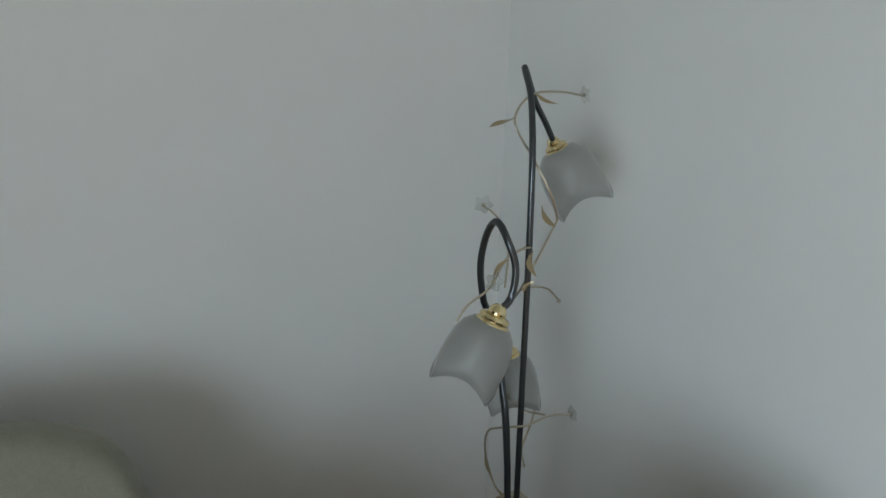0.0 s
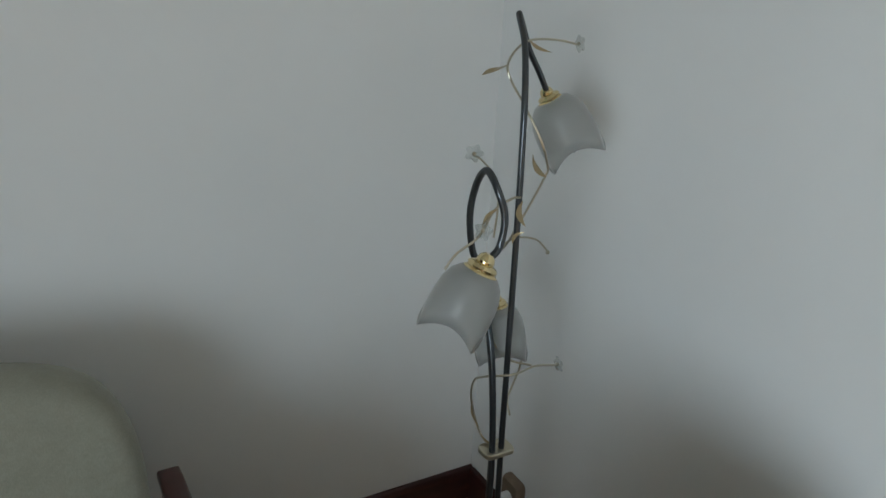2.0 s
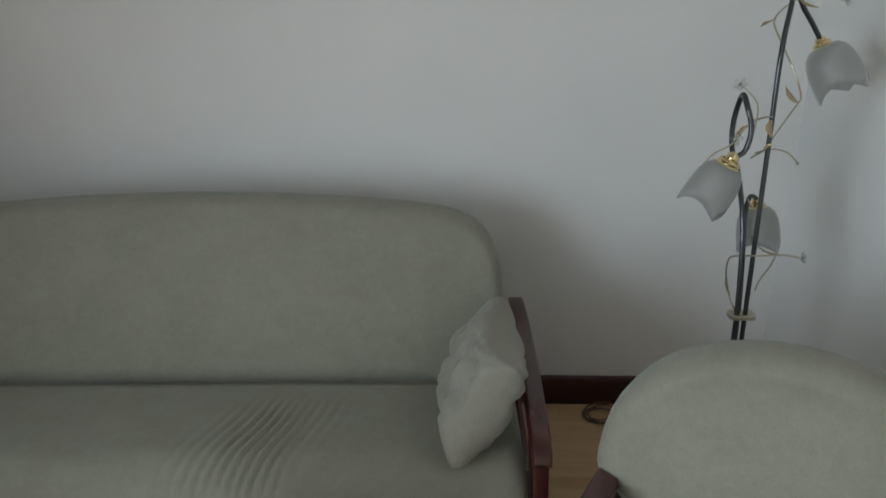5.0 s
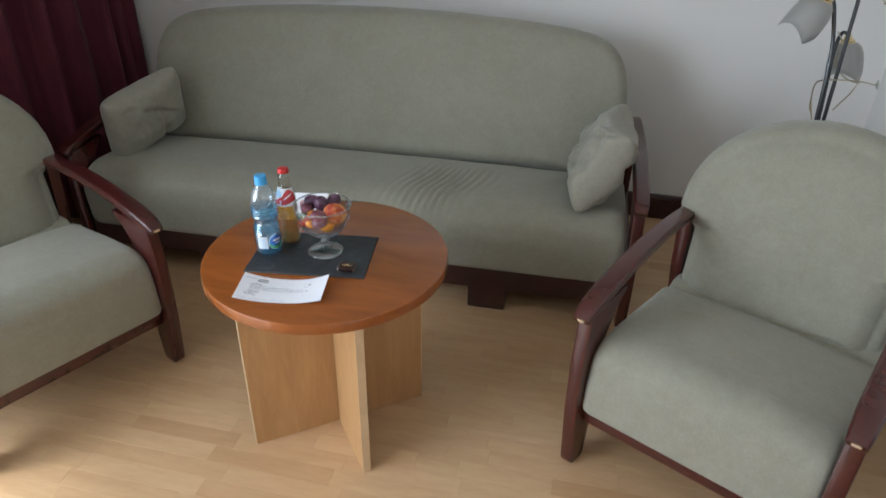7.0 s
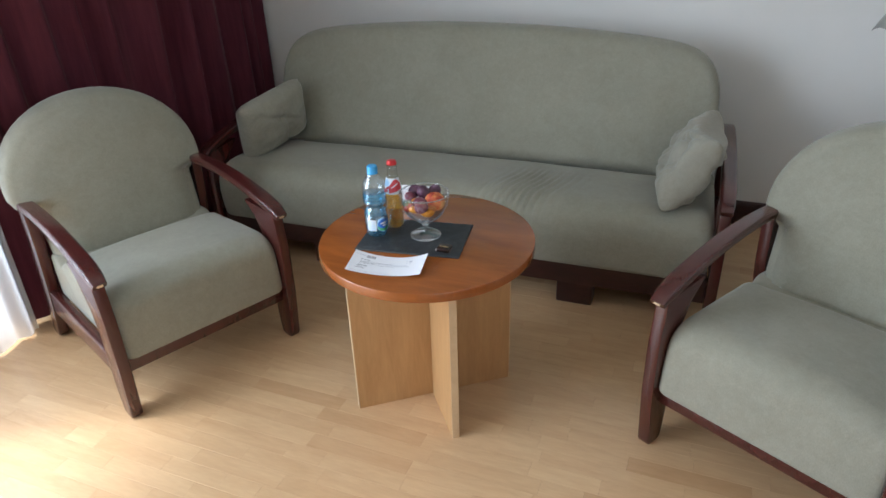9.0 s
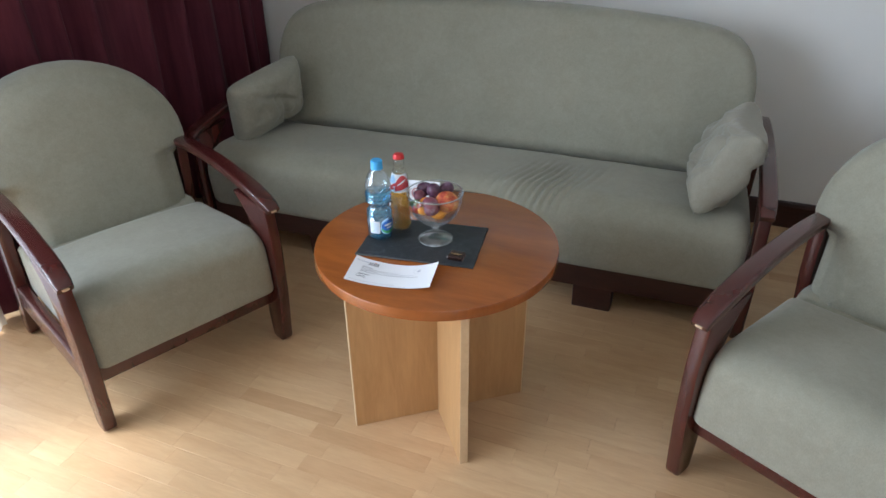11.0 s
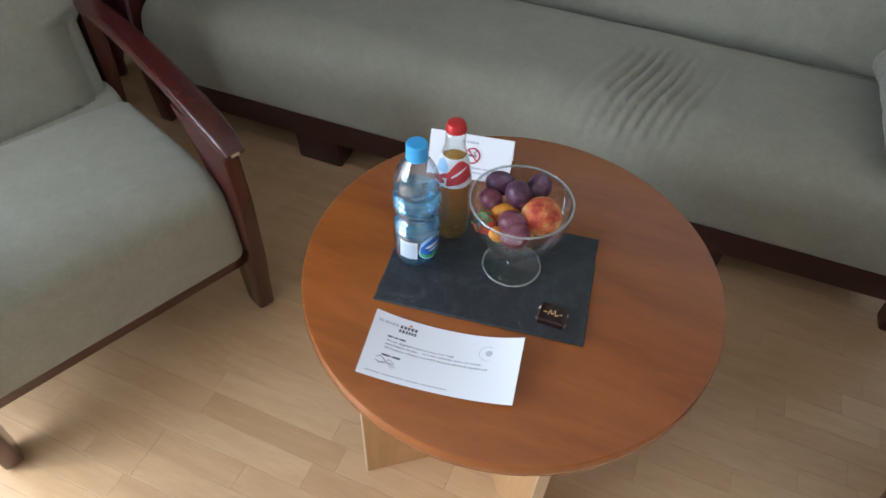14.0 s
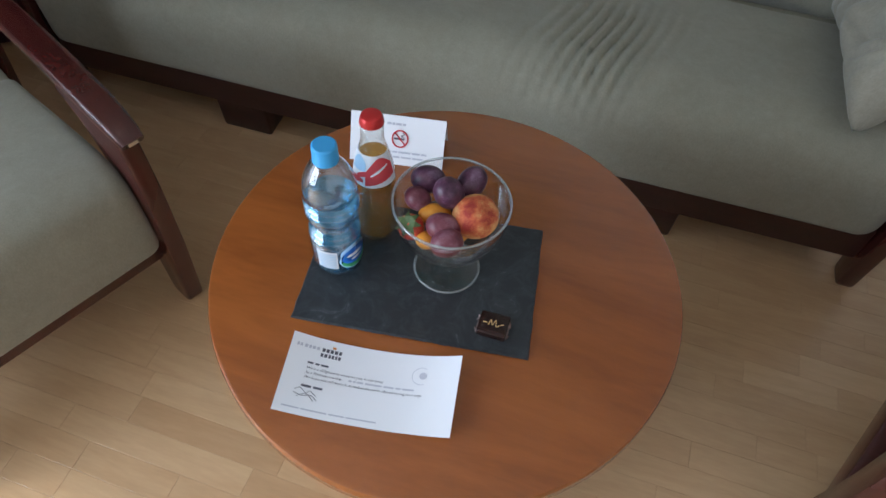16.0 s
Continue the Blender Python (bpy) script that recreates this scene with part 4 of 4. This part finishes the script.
for i in range(7):
    a = 2 * math.pi * i / 7
    lf = bmesh.new()
    ring = [(0.001, -0.002, 0.0105), (0.007, -0.003, 0.0128), (0.0135, 0, 0.0095), (0.007, 0.003, 0.0128), (0.001, 0.002, 0.0105)]
    up = [lf.verts.new(p) for p in ring]
    dn = [lf.verts.new((p[0], p[1], p[2] - 0.0007)) for p in ring]
    lf.faces.new(up)
    lf.faces.new(dn)
    for q in range(5):
        lf.faces.new((up[q], up[(q + 1) % 5], dn[(q + 1) % 5], dn[q]))
    bmesh.ops.rotate(lf, cent=(0, 0, 0), matrix=Matrix.Rotation(a, 3, "Z"), verts=lf.verts)
    part("leaf", lf, BERRY_LEAF, berry, smooth=None)

# ---- chocolate ----
choc = thing("chocolate", pose(0.066, 1.279, SZ, 0, 0, 2), "small wrapped chocolate on the slate board", "chocolate")
part("wrapper", box(-0.0185, 0.0185, -0.0165, 0.0165, 0.0, 0.011, 0.003, 3), CHOC, choc, "dark brown glossy wrapper")
for sx in (-1, 1):
    fan = bmesh.new()
    va = [fan.verts.new((sx * (0.0195 + 0.0030 * ((k * 7) % 4) / 3), 0.013 * (k / 4 - 1), 0.004 + 0.003 * ((k * 5) % 3 - 1))) for k in range(9)]
    vb = [fan.verts.new((sx * 0.0178, 0.015 * (k / 4 - 1), 0.006)) for k in range(9)]
    vc = [fan.verts.new((sx * 0.0180, 0.015 * (k / 4 - 1), 0.0045)) for k in range(9)]
    for k in range(8):
        fan.faces.new((va[k], va[k + 1], vb[k + 1], vb[k]))
        fan.faces.new((va[k], vc[k], vc[k + 1], va[k + 1]))
    part("wrapper_end", fan, WRAP, choc, "crimped clear wrapper end", smooth=None)
for pts in ([(-0.006, -0.004), (-0.004, 0.004), (-0.001, -0.003), (0.002, 0.005), (0.004, -0.004), (0.008, -0.001)], [(-0.013, -0.001), (-0.008, -0.001)], [(0.009, 0.0), (0.013, 0.001)]):
    part("gold_print", tube([(a, c, 0.0112) for a, c in pts], 0.0006, 5, 5), GOLD_INK, choc, "gold printed flourish")

# ---- no-smoking tent card ----
card = thing("table_sign", pose(-0.156, 1.535, TOPZ, 0, 0, 11), "white folded no smoking card on the coffee table", "sign")
CW, CH, CT = 0.140, 0.068, 0.0006


def card_leaf(y_foot):
    bm = bmesh.new()
    for k in (0, 1):
        g = []
        for j in range(5):
            t = j / 4
            g.append([bm.verts.new((-CW / 2 + CW * i / 8, y_foot * (1 - t) + k * CT * (1 if y_foot > 0 else -1), CH * t)) for i in range(9)])
        for j in range(4):
            for i in range(8):
                bm.faces.new((g[j][i], g[j][i + 1], g[j + 1][i + 1], g[j + 1][i]))
    return bm


part("card_front", card_leaf(-0.032), PAPER, card, smooth=None)
part("card_back", card_leaf(0.032), PAPER, card, smooth=None)


def on_card(u, v_):
    t = v_ / CH
    return Vector((u, -0.032 * (1 - t) - 0.0016, v_))


part("red_ring", sweep([on_card(0.004 + 0.0115 * math.cos(a), 0.0375 + 0.0115 * math.sin(a)) for a in [2 * math.pi * i / 28 for i in range(29)]], circle(5, 0.0011), Vector((0, 1, 0))), RED_INK, card, "red prohibition ring")
part("red_slash", tube([on_card(-0.0040, 0.0455), on_card(0.0120, 0.0295)], 0.0010, 5, 2), RED_INK, card, "red prohibition slash")


def card_bar(name, u0, u1, v0, v1, mat):
    bm = bmesh.new()
    vs = [bm.verts.new(on_card(a, c)) for a, c in ((u0, v0), (u1, v0), (u1, v1), (u0, v1))]
    bm.faces.new(vs)
    return part(name, bm, mat, card, smooth=None)


card_bar("cigarette", -0.005, 0.007, 0.0360, 0.0388, INK)
card_bar("cigarette_tip", 0.0075, 0.0105, 0.0360, 0.0388, INK)
part("smoke", tube([on_card(0.009, 0.040), on_card(0.006, 0.042), on_card(0.010, 0.044), on_card(0.008, 0.046)], 0.0006, 5, 4), INK, card)
x = -0.016
for wd in (0.006, 0.004, 0.008, 0.005):
    card_bar("text_bar", x, x + wd, 0.056, 0.0590, PALE_INK)
    x += wd + 0.0015
for row, (st, ws) in enumerate(((-0.052, (0.010, 0.016, 0.014, 0.007, 0.018, 0.012, 0.008)), (-0.050, (0.014, 0.007, 0.018, 0.010, 0.015, 0.016)))):
    x = st
    for wd in ws:
        card_bar("text_bar", x, x + wd, 0.0175 - row * 0.007, 0.0200 - row * 0.007, PALE_INK)
        x += wd + 0.002

# ---- floor lamp ----
lamp = thing("floor_lamp", pose(1.352, 2.345, 0), "dark metal floor lamp with three frosted flower shades", "lamp")
LX, LY = 1.352, 2.345


def lp(*pts):
    return [(x - LX, y - LY, z) for x, y, z in pts]


part("base", lathe([(0, 0), (0.125, 0), (0.128, 0.006), (0.122, 0.014), (0.06, 0.022), (0.03, 0.034), (0, 0.036)], 48), GUNMETAL, lamp, "round dark metal base")
part("stem", tube(lp((1.362, 2.345, 0.02), (1.357, 2.345, 0.5), (1.353, 2.345, 0.70), (1.346, 2.345, 1.13), (1.343, 2.347, 1.31), (1.350, 2.362, 1.40), (1.376, 2.41, 1.475), (1.389, 2.448, 1.516), (1.393, 2.458, 1.525), (1.400, 2.462, 1.518), (1.428, 2.468, 1.466), (1.460, 2.474, 1.425), (1.490, 2.480, 1.384)), 0.0060, 10, 5), GUNMETAL, lamp)
part("stem", tube(lp((1.332, 2.340, 0.02), (1.331, 2.340, 0.5), (1.330, 2.342, 0.70), (1.325, 2.358, 0.885), (1.320, 2.380, 0.98), (1.297, 2.386, 1.08), (1.280, 2.386, 1.12), (1.270, 2.385, 1.185), (1.270, 2.370, 1.245), (1.266, 2.334, 1.276), (1.266, 2.298, 1.250), (1.277, 2.288, 1.205), (1.270, 2.288, 1.155), (1.244, 2.284, 1.137)), 0.0064, 10, 6), GUNMETAL, lamp)
part("stem", tube(lp((1.346, 2.360, 0.02), (1.344, 2.362, 0.5), (1.342, 2.362, 0.70), (1.336, 2.372, 0.85), (1.338, 2.400, 0.95), (1.352, 2.425, 0.998), (1.374, 2.440, 0.994), (1.380, 2.443, 0.978)), 0.0060, 10, 5), GUNMETAL, lamp)
part("collar", loft(rounded([(-0.034, -0.016), (0.034, -0.016), (0.034, 0.030), (-0.034, 0.030)], 0.015, 4), [(0, 0.690, 0), (1, 0.690, 0.002), (1, 0.692, 0), (1, 0.700, 0), (1, 0.702, 0.002), (0, 0.702, 0)], lambda u, v_, w: (u - 0.006, v_, w)), WIRE, lamp, "pale brass collar")


def shade_unit(at, axis, size, turn, cup_size=1.0):
    """Flower shade: brass cup at `at`, glass bell opening along axis, wavy petal rim."""
    a = Vector(axis).normalized()
    q = a.to_track_quat("Z", "Y").to_matrix().to_4x4()
    M = Matrix.Translation((at[0] - LX, at[1] - LY, at[2])) @ q @ Matrix.Rotation(radians(turn), 4, "Z")
    s = size

    def put(u, v_, w):
        ang = math.atan2(v_, u)
        f = max(0.0, (w - 0.035) / 0.095)
        tip = 1 - abs(math.sin(1.5 * ang)) ** 1.1
        k = 1 + 0.05 * f * (tip - 0.5)
        ww = w + f * f * (0.044 * tip - 0.014)
        return M @ Vector((u * k * s, v_ * k * s, ww * s))
    outer_p = [(0.018, 0.004), (0.034, 0.009), (0.0475, 0.023), (0.0555, 0.043), (0.0590, 0.066), (0.0600, 0.090), (0.0605, 0.116)]
    prof = outer_p + [(r - 0.0028, z - 0.001) for r, z in outer_p[::-1]]
    bmg = lathe(prof + prof[:1], 60, put, caps=False)
    sh = part("shade", bmg, FROST, lamp, "frosted glass flower shade with petal rim", smooth=180)
    cup = [(0, -0.026), (0.008, -0.026), (0.0135, -0.021), (0.0170, -0.013), (0.0165, -0.009), (0.0245, -0.006), (0.0285, -0.001), (0.0270, 0.004), (0.0320, 0.008), (0.0310, 0.012), (0.02, 0.016), (0, 0.016)]
    part("brass_cup", lathe(cup, 36, lambda u, v_, w: M @ Vector((u * s * cup_size, v_ * s * cup_size, w * s * cup_size))), BRASS, sh, "polished brass shade holder", smooth=30)
    bulb = [(0, 0.014), (0.010, 0.014), (0.011, 0.03), (0.018, 0.05), (0.0185, 0.066), (0.012, 0.082), (0, 0.086)]
    part("bulb", lathe(bulb, 20, lambda u, v_, w: M @ Vector((u * s, v_ * s, w * s))), WHITE_PLASTIC, sh, "white unlit bulb", smooth=180)


shade_unit((1.495, 2.481, 1.376), (0.44, -0.26, -0.86), 1.01, 123, 0.78)
shade_unit((1.234, 2.280, 1.128), (-0.41, 0.10, -0.90), 0.95, -33)
shade_unit((1.382, 2.444, 0.973), (0.14, -0.10, -0.98), 0.90, 115, 0.85)


def vine(pts, r=0.0022):
    part("vine_wire", tube(lp(*pts), r, 7, 6), WIRE, lamp, "thin brass vine wire")


vine([(1.506, 2.428, 1.478), (1.46, 2.43, 1.484), (1.403, 2.43, 1.482), (1.369, 2.425, 1.465), (1.340, 2.405, 1.439), (1.345, 2.395, 1.412), (1.358, 2.370, 1.375), (1.386, 2.350, 1.315), (1.405, 2.35, 1.268), (1.400, 2.35, 1.251), (1.368, 2.352, 1.192), (1.354, 2.358, 1.162), (1.336, 2.355, 1.137), (1.306, 2.34, 1.124)])
vine([(1.345, 2.410, 1.440), (1.340, 2.45, 1.428), (1.345, 2.490, 1.417)], 0.0016)
vine([(1.372, 2.352, 0.769), (1.400, 2.400, 0.775), (1.436, 2.418, 0.823), (1.442, 2.42, 0.884), (1.401, 2.42, 0.95), (1.361, 2.42, 0.975), (1.330, 2.39, 1.01)])
vine([(1.333, 2.392, 0.942), (1.366, 2.398, 0.89), (1.403, 2.40, 0.859), (1.430, 2.37, 0.858)])
vine([(1.470, 2.345, 0.862), (1.425, 2.350, 0.868), (1.356, 2.334, 0.872), (1.320, 2.370, 0.858), (1.310, 2.395, 0.838), (1.312, 2.402, 0.790), (1.330, 2.395, 0.720), (1.336, 2.365, 0.700)])
vine([(1.192, 2.33, 1.112), (1.213, 2.33, 1.137), (1.256, 2.33, 1.163), (1.287, 2.335, 1.205), (1.320, 2.335, 1.222), (1.343, 2.340, 1.222)])
vine([(1.318, 2.35, 1.134), (1.356, 2.355, 1.142), (1.395, 2.35, 1.135), (1.421, 2.347, 1.111)], 0.0018)
vine([(1.285, 2.405, 1.286), (1.300, 2.40, 1.276), (1.322, 2.385, 1.244), (1.318, 2.37, 1.20), (1.30, 2.35, 1.15)], 0.0018)


def metal_leaf(a, c, width, mat=LEAF_METAL):
    A, C = Vector(a), Vector(c)
    d = C - A
    sd = d.cross(Vector((0.4, -0.85, 0.2))).normalized()
    nrm = d.cross(sd).normalized()
    bm = bmesh.new()
    n = 7
    L_, M_, R_, B_ = [], [], [], []
    for i in range(n + 1):
        t = i / n
        w = width * math.sin(math.pi * t ** 0.8) * 0.5 + 0.0002
        p = A + d * t + nrm * 0.006 * math.sin(math.pi * t) - Vector((LX, LY, 0))
        L_.append(bm.verts.new(p + sd * w + nrm * w * 0.35))
        M_.append(bm.verts.new(p))
        R_.append(bm.verts.new(p - sd * w + nrm * w * 0.35))
        B_.append(bm.verts.new(p - nrm * 0.0012))
    for i in range(n):
        bm.faces.new((L_[i], L_[i + 1], M_[i + 1], M_[i]))
        bm.faces.new((M_[i], M_[i + 1], R_[i + 1], R_[i]))
        bm.faces.new((R_[i], R_[i + 1], B_[i + 1], B_[i]))
        bm.faces.new((B_[i], B_[i + 1], L_[i + 1], L_[i]))
    part("leaf", bm, mat, lamp, "dull gold metal leaf", smooth=60)


metal_leaf((1.399, 2.345, 1.253), (1.360, 2.338, 1.296), 0.014)
metal_leaf((1.343, 2.425, 1.434), (1.345, 2.492, 1.416), 0.008)
metal_leaf((1.400, 2.430, 1.482), (1.450, 2.428, 1.462), 0.008)
metal_leaf((1.332, 2.318, 1.222), (1.340, 2.314, 1.176), 0.022)
metal_leaf((1.290, 2.330, 1.208), (1.258, 2.325, 1.180), 0.010)
metal_leaf((1.330, 2.335, 1.140), (1.352, 2.332, 1.160), 0.010)
metal_leaf((1.312, 2.400, 0.790), (1.328, 2.392, 0.728), 0.008)
metal_leaf((1.330, 2.385, 0.715), (1.345, 2.345, 0.712), 0.008)


def flower(at, axis):
    a = Vector(axis).normalized()
    M = Matrix.Translation((at[0] - LX, at[1] - LY, at[2])) @ a.to_track_quat("Z", "Y").to_matrix().to_4x4()
    bm = loft(circle(30), [(0.003, 0, 0), (0.009, 0.003, 0), (0.0145, 0.007, 0), (0.0150, 0.0076, 0), (0.009, 0.0036, 0), (0, 0.001, 0)],
              lambda u, v_, w: M @ Vector((u * (1 + 0.18 * math.cos(5 * math.atan2(v_, u))), v_ * (1 + 0.18 * math.cos(5 * math.atan2(v_, u))), w)), (0, 0))
    f = part("flower", bm, PETAL, lamp, "small clear flower", smooth=60)
    part("bead", lathe([(0, -0.004), (0.003, -0.003), (0.0042, 0), (0.003, 0.003), (0, 0.004)], 10, lambda u, v_, w: M @ Vector((u, v_, w + 0.004))), WIRE, f)


flower((1.506, 2.428, 1.478), (1, -0.1, 0.1))
flower((1.470, 2.345, 0.862), (1, -0.1, 0.1))
flower((1.283, 2.403, 1.288), (-0.5, -0.6, 0.5))
flower((1.256, 2.322, 1.176), (-0.2, -0.9, 0.2))
part("bead", lathe([(0, -0.004), (0.003, -0.003), (0.0042, 0), (0.003, 0.003), (0, 0.004)], 10, lambda u, v_, w: (u + 1.422 - LX, v_ + 2.347 - LY, w + 1.108)), WIRE, lamp)

# ---- wall things ----
sock = thing("wall_socket", pose(X1, 2.735, 0.195), "brown wall socket with a white plug in it", "socket")
part("cover", loft(rounded([(-0.043, -0.043), (0.043, -0.043), (0.043, 0.043), (-0.043, 0.043)], 0.02, 5), [(0, 0, 0), (1, 0, 0), (1, 0.018, 0), (1, 0.028, 0.008), (0, 0.030, 0)], lambda u, v_, w: (-w, u, v_)), BROWN_PLASTIC, sock)
part("plug", lathe([(0, 0.03), (0.019, 0.03), (0.019, 0.052), (0.014, 0.060), (0.006, 0.072), (0, 0.074)], 24, lambda u, v_, w: (-w, u - 0.004, v_ - 0.012)), WHITE_PLASTIC, sock, "white plug")
part("cable", tube([(-0.07, -0.004, -0.012), (-0.10, -0.02, -0.05), (-0.12, -0.06, -0.15), (-0.16, -0.16, -0.186), (-0.26, -0.28, -0.188)], 0.003, 6, 6), WHITE_PLASTIC, sock, "white cable")

coil = bmesh.new()
rngc = random.Random(3)
pts = []
for i in range(46):
    a = i * 0.55
    r = 0.058 + 0.012 * math.sin(i * 0.37) + rngc.uniform(-0.003, 0.003)
    pts.append((r * math.cos(a), 0.75 * r * math.sin(a), 0.004 + 0.0009 * i * (0.6 + 0.4 * math.sin(a + 1))))
pts += [(0.085, 0.015, 0.06), (0.14, 0.005, 0.075), (0.20, -0.04, 0.04), (0.235, -0.12, 0.006), (0.24, -0.22, 0.004), (0.20, -0.36, 0.004)]
BROWN_CABLE = material("brown_cable", (0.13, 0.085, 0.05), 0.45)[0]
ck = tagged(link("cable", tube(pts, 0.0030, 6, 4, bm=coil), BROWN_CABLE, None, "", 180), "coiled brown lamp cable on the floor by the wall", "cable")
ck.location = (1.115, 2.885, 0.0)

pic = thing("picture", pose(-0.36, Y1, 1.95), "framed teal print in a dark green frame on the wall", "picture")
PW, PH = 0.64, 0.42


def ring_frame(name, w0, h0, w1, h1, d0, d1, mat):
    bm = bmesh.new()
    def rect(w, h, y):
        return [bm.verts.new((sx * w, -y, sz * h)) for sx, sz in ((-1, -1), (1, -1), (1, 1), (-1, 1))]
    a, b_, c, d = rect(w0, h0, 0.0), rect(w0, h0, d0), rect(w1, h1, d1), rect(w1, h1, 0.0)
    for r, s in ((a, b_), (b_, c), (c, d), (d, a)):
        for i in range(4):
            bm.faces.new((r[i], r[(i + 1) % 4], s[(i + 1) % 4], s[i]))
    return part(name, bm, mat, pic, smooth=None)


ring_frame("frame", PW, PH, PW - 0.028, PH - 0.028, 0.022, 0.018, FRAME_GREEN)
ring_frame("gilt_slip", PW - 0.028, PH - 0.028, PW - 0.042, PH - 0.042, 0.016, 0.010, GILT)
part("print", box(-PW + 0.042, PW - 0.042, -0.008, -0.004, -PH + 0.042, PH - 0.042), CANVAS, pic, "teal print", smooth=None)

# wooden cabinet beside the camera's path
cab = thing("cabinet", pose(1.47, 0.60, 0), "low reddish wooden cabinet with pale edges by the wall", "cabinet")
part("body", box(-0.245, 0.243, -0.55, 0.283, 0.04, 0.69, 0.002, 1), TABLE_WOOD, cab, smooth=None)
part("edge_band", box(-0.248, -0.2455, 0.262, 0.284, 0.04, 0.69), PALE_EDGE, cab, "pale edge band", smooth=None)
part("edge_band", box(-0.248, -0.2455, -0.55, -0.528, 0.04, 0.69), PALE_EDGE, cab, "pale edge band", smooth=None)
part("door", box(-0.2535, -0.2455, -0.52, 0.254, 0.06, 0.68, 0.002, 1), TABLE_WOOD, cab, smooth=None)
part("top", box(-0.26, 0.243, -0.562, 0.296, 0.6905, 0.715, 0.003, 1), TABLE_WOOD, cab, smooth=None)
part("plinth", box(-0.22, 0.24, -0.53, 0.26, 0.0, 0.0395), TABLE_WOOD, cab, smooth=None)

# ---- floor, laid last ----
sub = box(X0 - TH, X1 + TH, Y0 - TH, Y1 + TH, -0.06, -0.009)
GAP = material("dark_joint", (0.42, 0.27, 0.14), 0.7)[0]
floor = tagged(link("floor", sub, GAP), "beech strip laminate floor with staggered strips", "floor", "", "structure")
rng = random.Random(11)
ROW = 0.0575
shared = {}
rest_v, rest_f = [], []


def strip_mesh(length):
    key = round(length, 3)
    if key not in shared:
        bm = bmesh.new()
        g = 0.0002
        a, c, e = length / 2 - g, ROW / 2 - g, 0.0004
        lo = [bm.verts.new((sx * a, sy * c, -0.009)) for sx, sy in ((-1, -1), (1, -1), (1, 1), (-1, 1))]
        mid = [bm.verts.new((sx * a, sy * c, -e * 0.5)) for sx, sy in ((-1, -1), (1, -1), (1, 1), (-1, 1))]
        hi = [bm.verts.new((sx * (a - e), sy * (c - e), 0)) for sx, sy in ((-1, -1), (1, -1), (1, 1), (-1, 1))]
        for r, s in ((lo, mid), (mid, hi)):
            for i in range(4):
                bm.faces.new((r[i], r[(i + 1) % 4], s[(i + 1) % 4], s[i]))
        bm.faces.new(hi)
        me = bpy.data.meshes.new("floor_strip")
        bm.to_mesh(me)
        bm.free()
        me.materials.append(FLOOR_MAT)
        shared[key] = me
    return shared[key]


y = 0.993 + ROW / 2 - 109 * ROW
while y - ROW / 2 < Y1:
    x = X0 - rng.uniform(0.0, 0.35)
    while x < X1:
        ln = rng.choice((0.12, 0.20, 0.26, 0.30, 0.33, 0.33, 0.36, 0.40))
        x0, x1_ = max(x, X0), min(x + ln, X1)
        if x1_ - x0 > 0.01 and y + ROW / 2 > Y0:
            cx = (x0 + x1_) / 2
            me = strip_mesh(x1_ - x0)
            if -1.2 < cx < 1.25 and 0.0 < y < 1.95:
                ob = new("floor_strip", me)
                ob.location = (cx, y, 0)
                ob.parent = floor
            else:
                base = len(rest_v)
                rest_v += [(q.co.x + cx, q.co.y + y, q.co.z) for q in me.vertices]
                rest_f += [[base + i for i in p.vertices] for p in me.polygons]
        x += ln
    y += ROW
me = bpy.data.meshes.new("floor_strips")
me.from_pydata(rest_v, [], rest_f)
me.materials.append(FLOOR_MAT)
fs = new("floor_strips", me)
fs.parent = floor
tagged(fs, "beech laminate strips", kind="stuff")
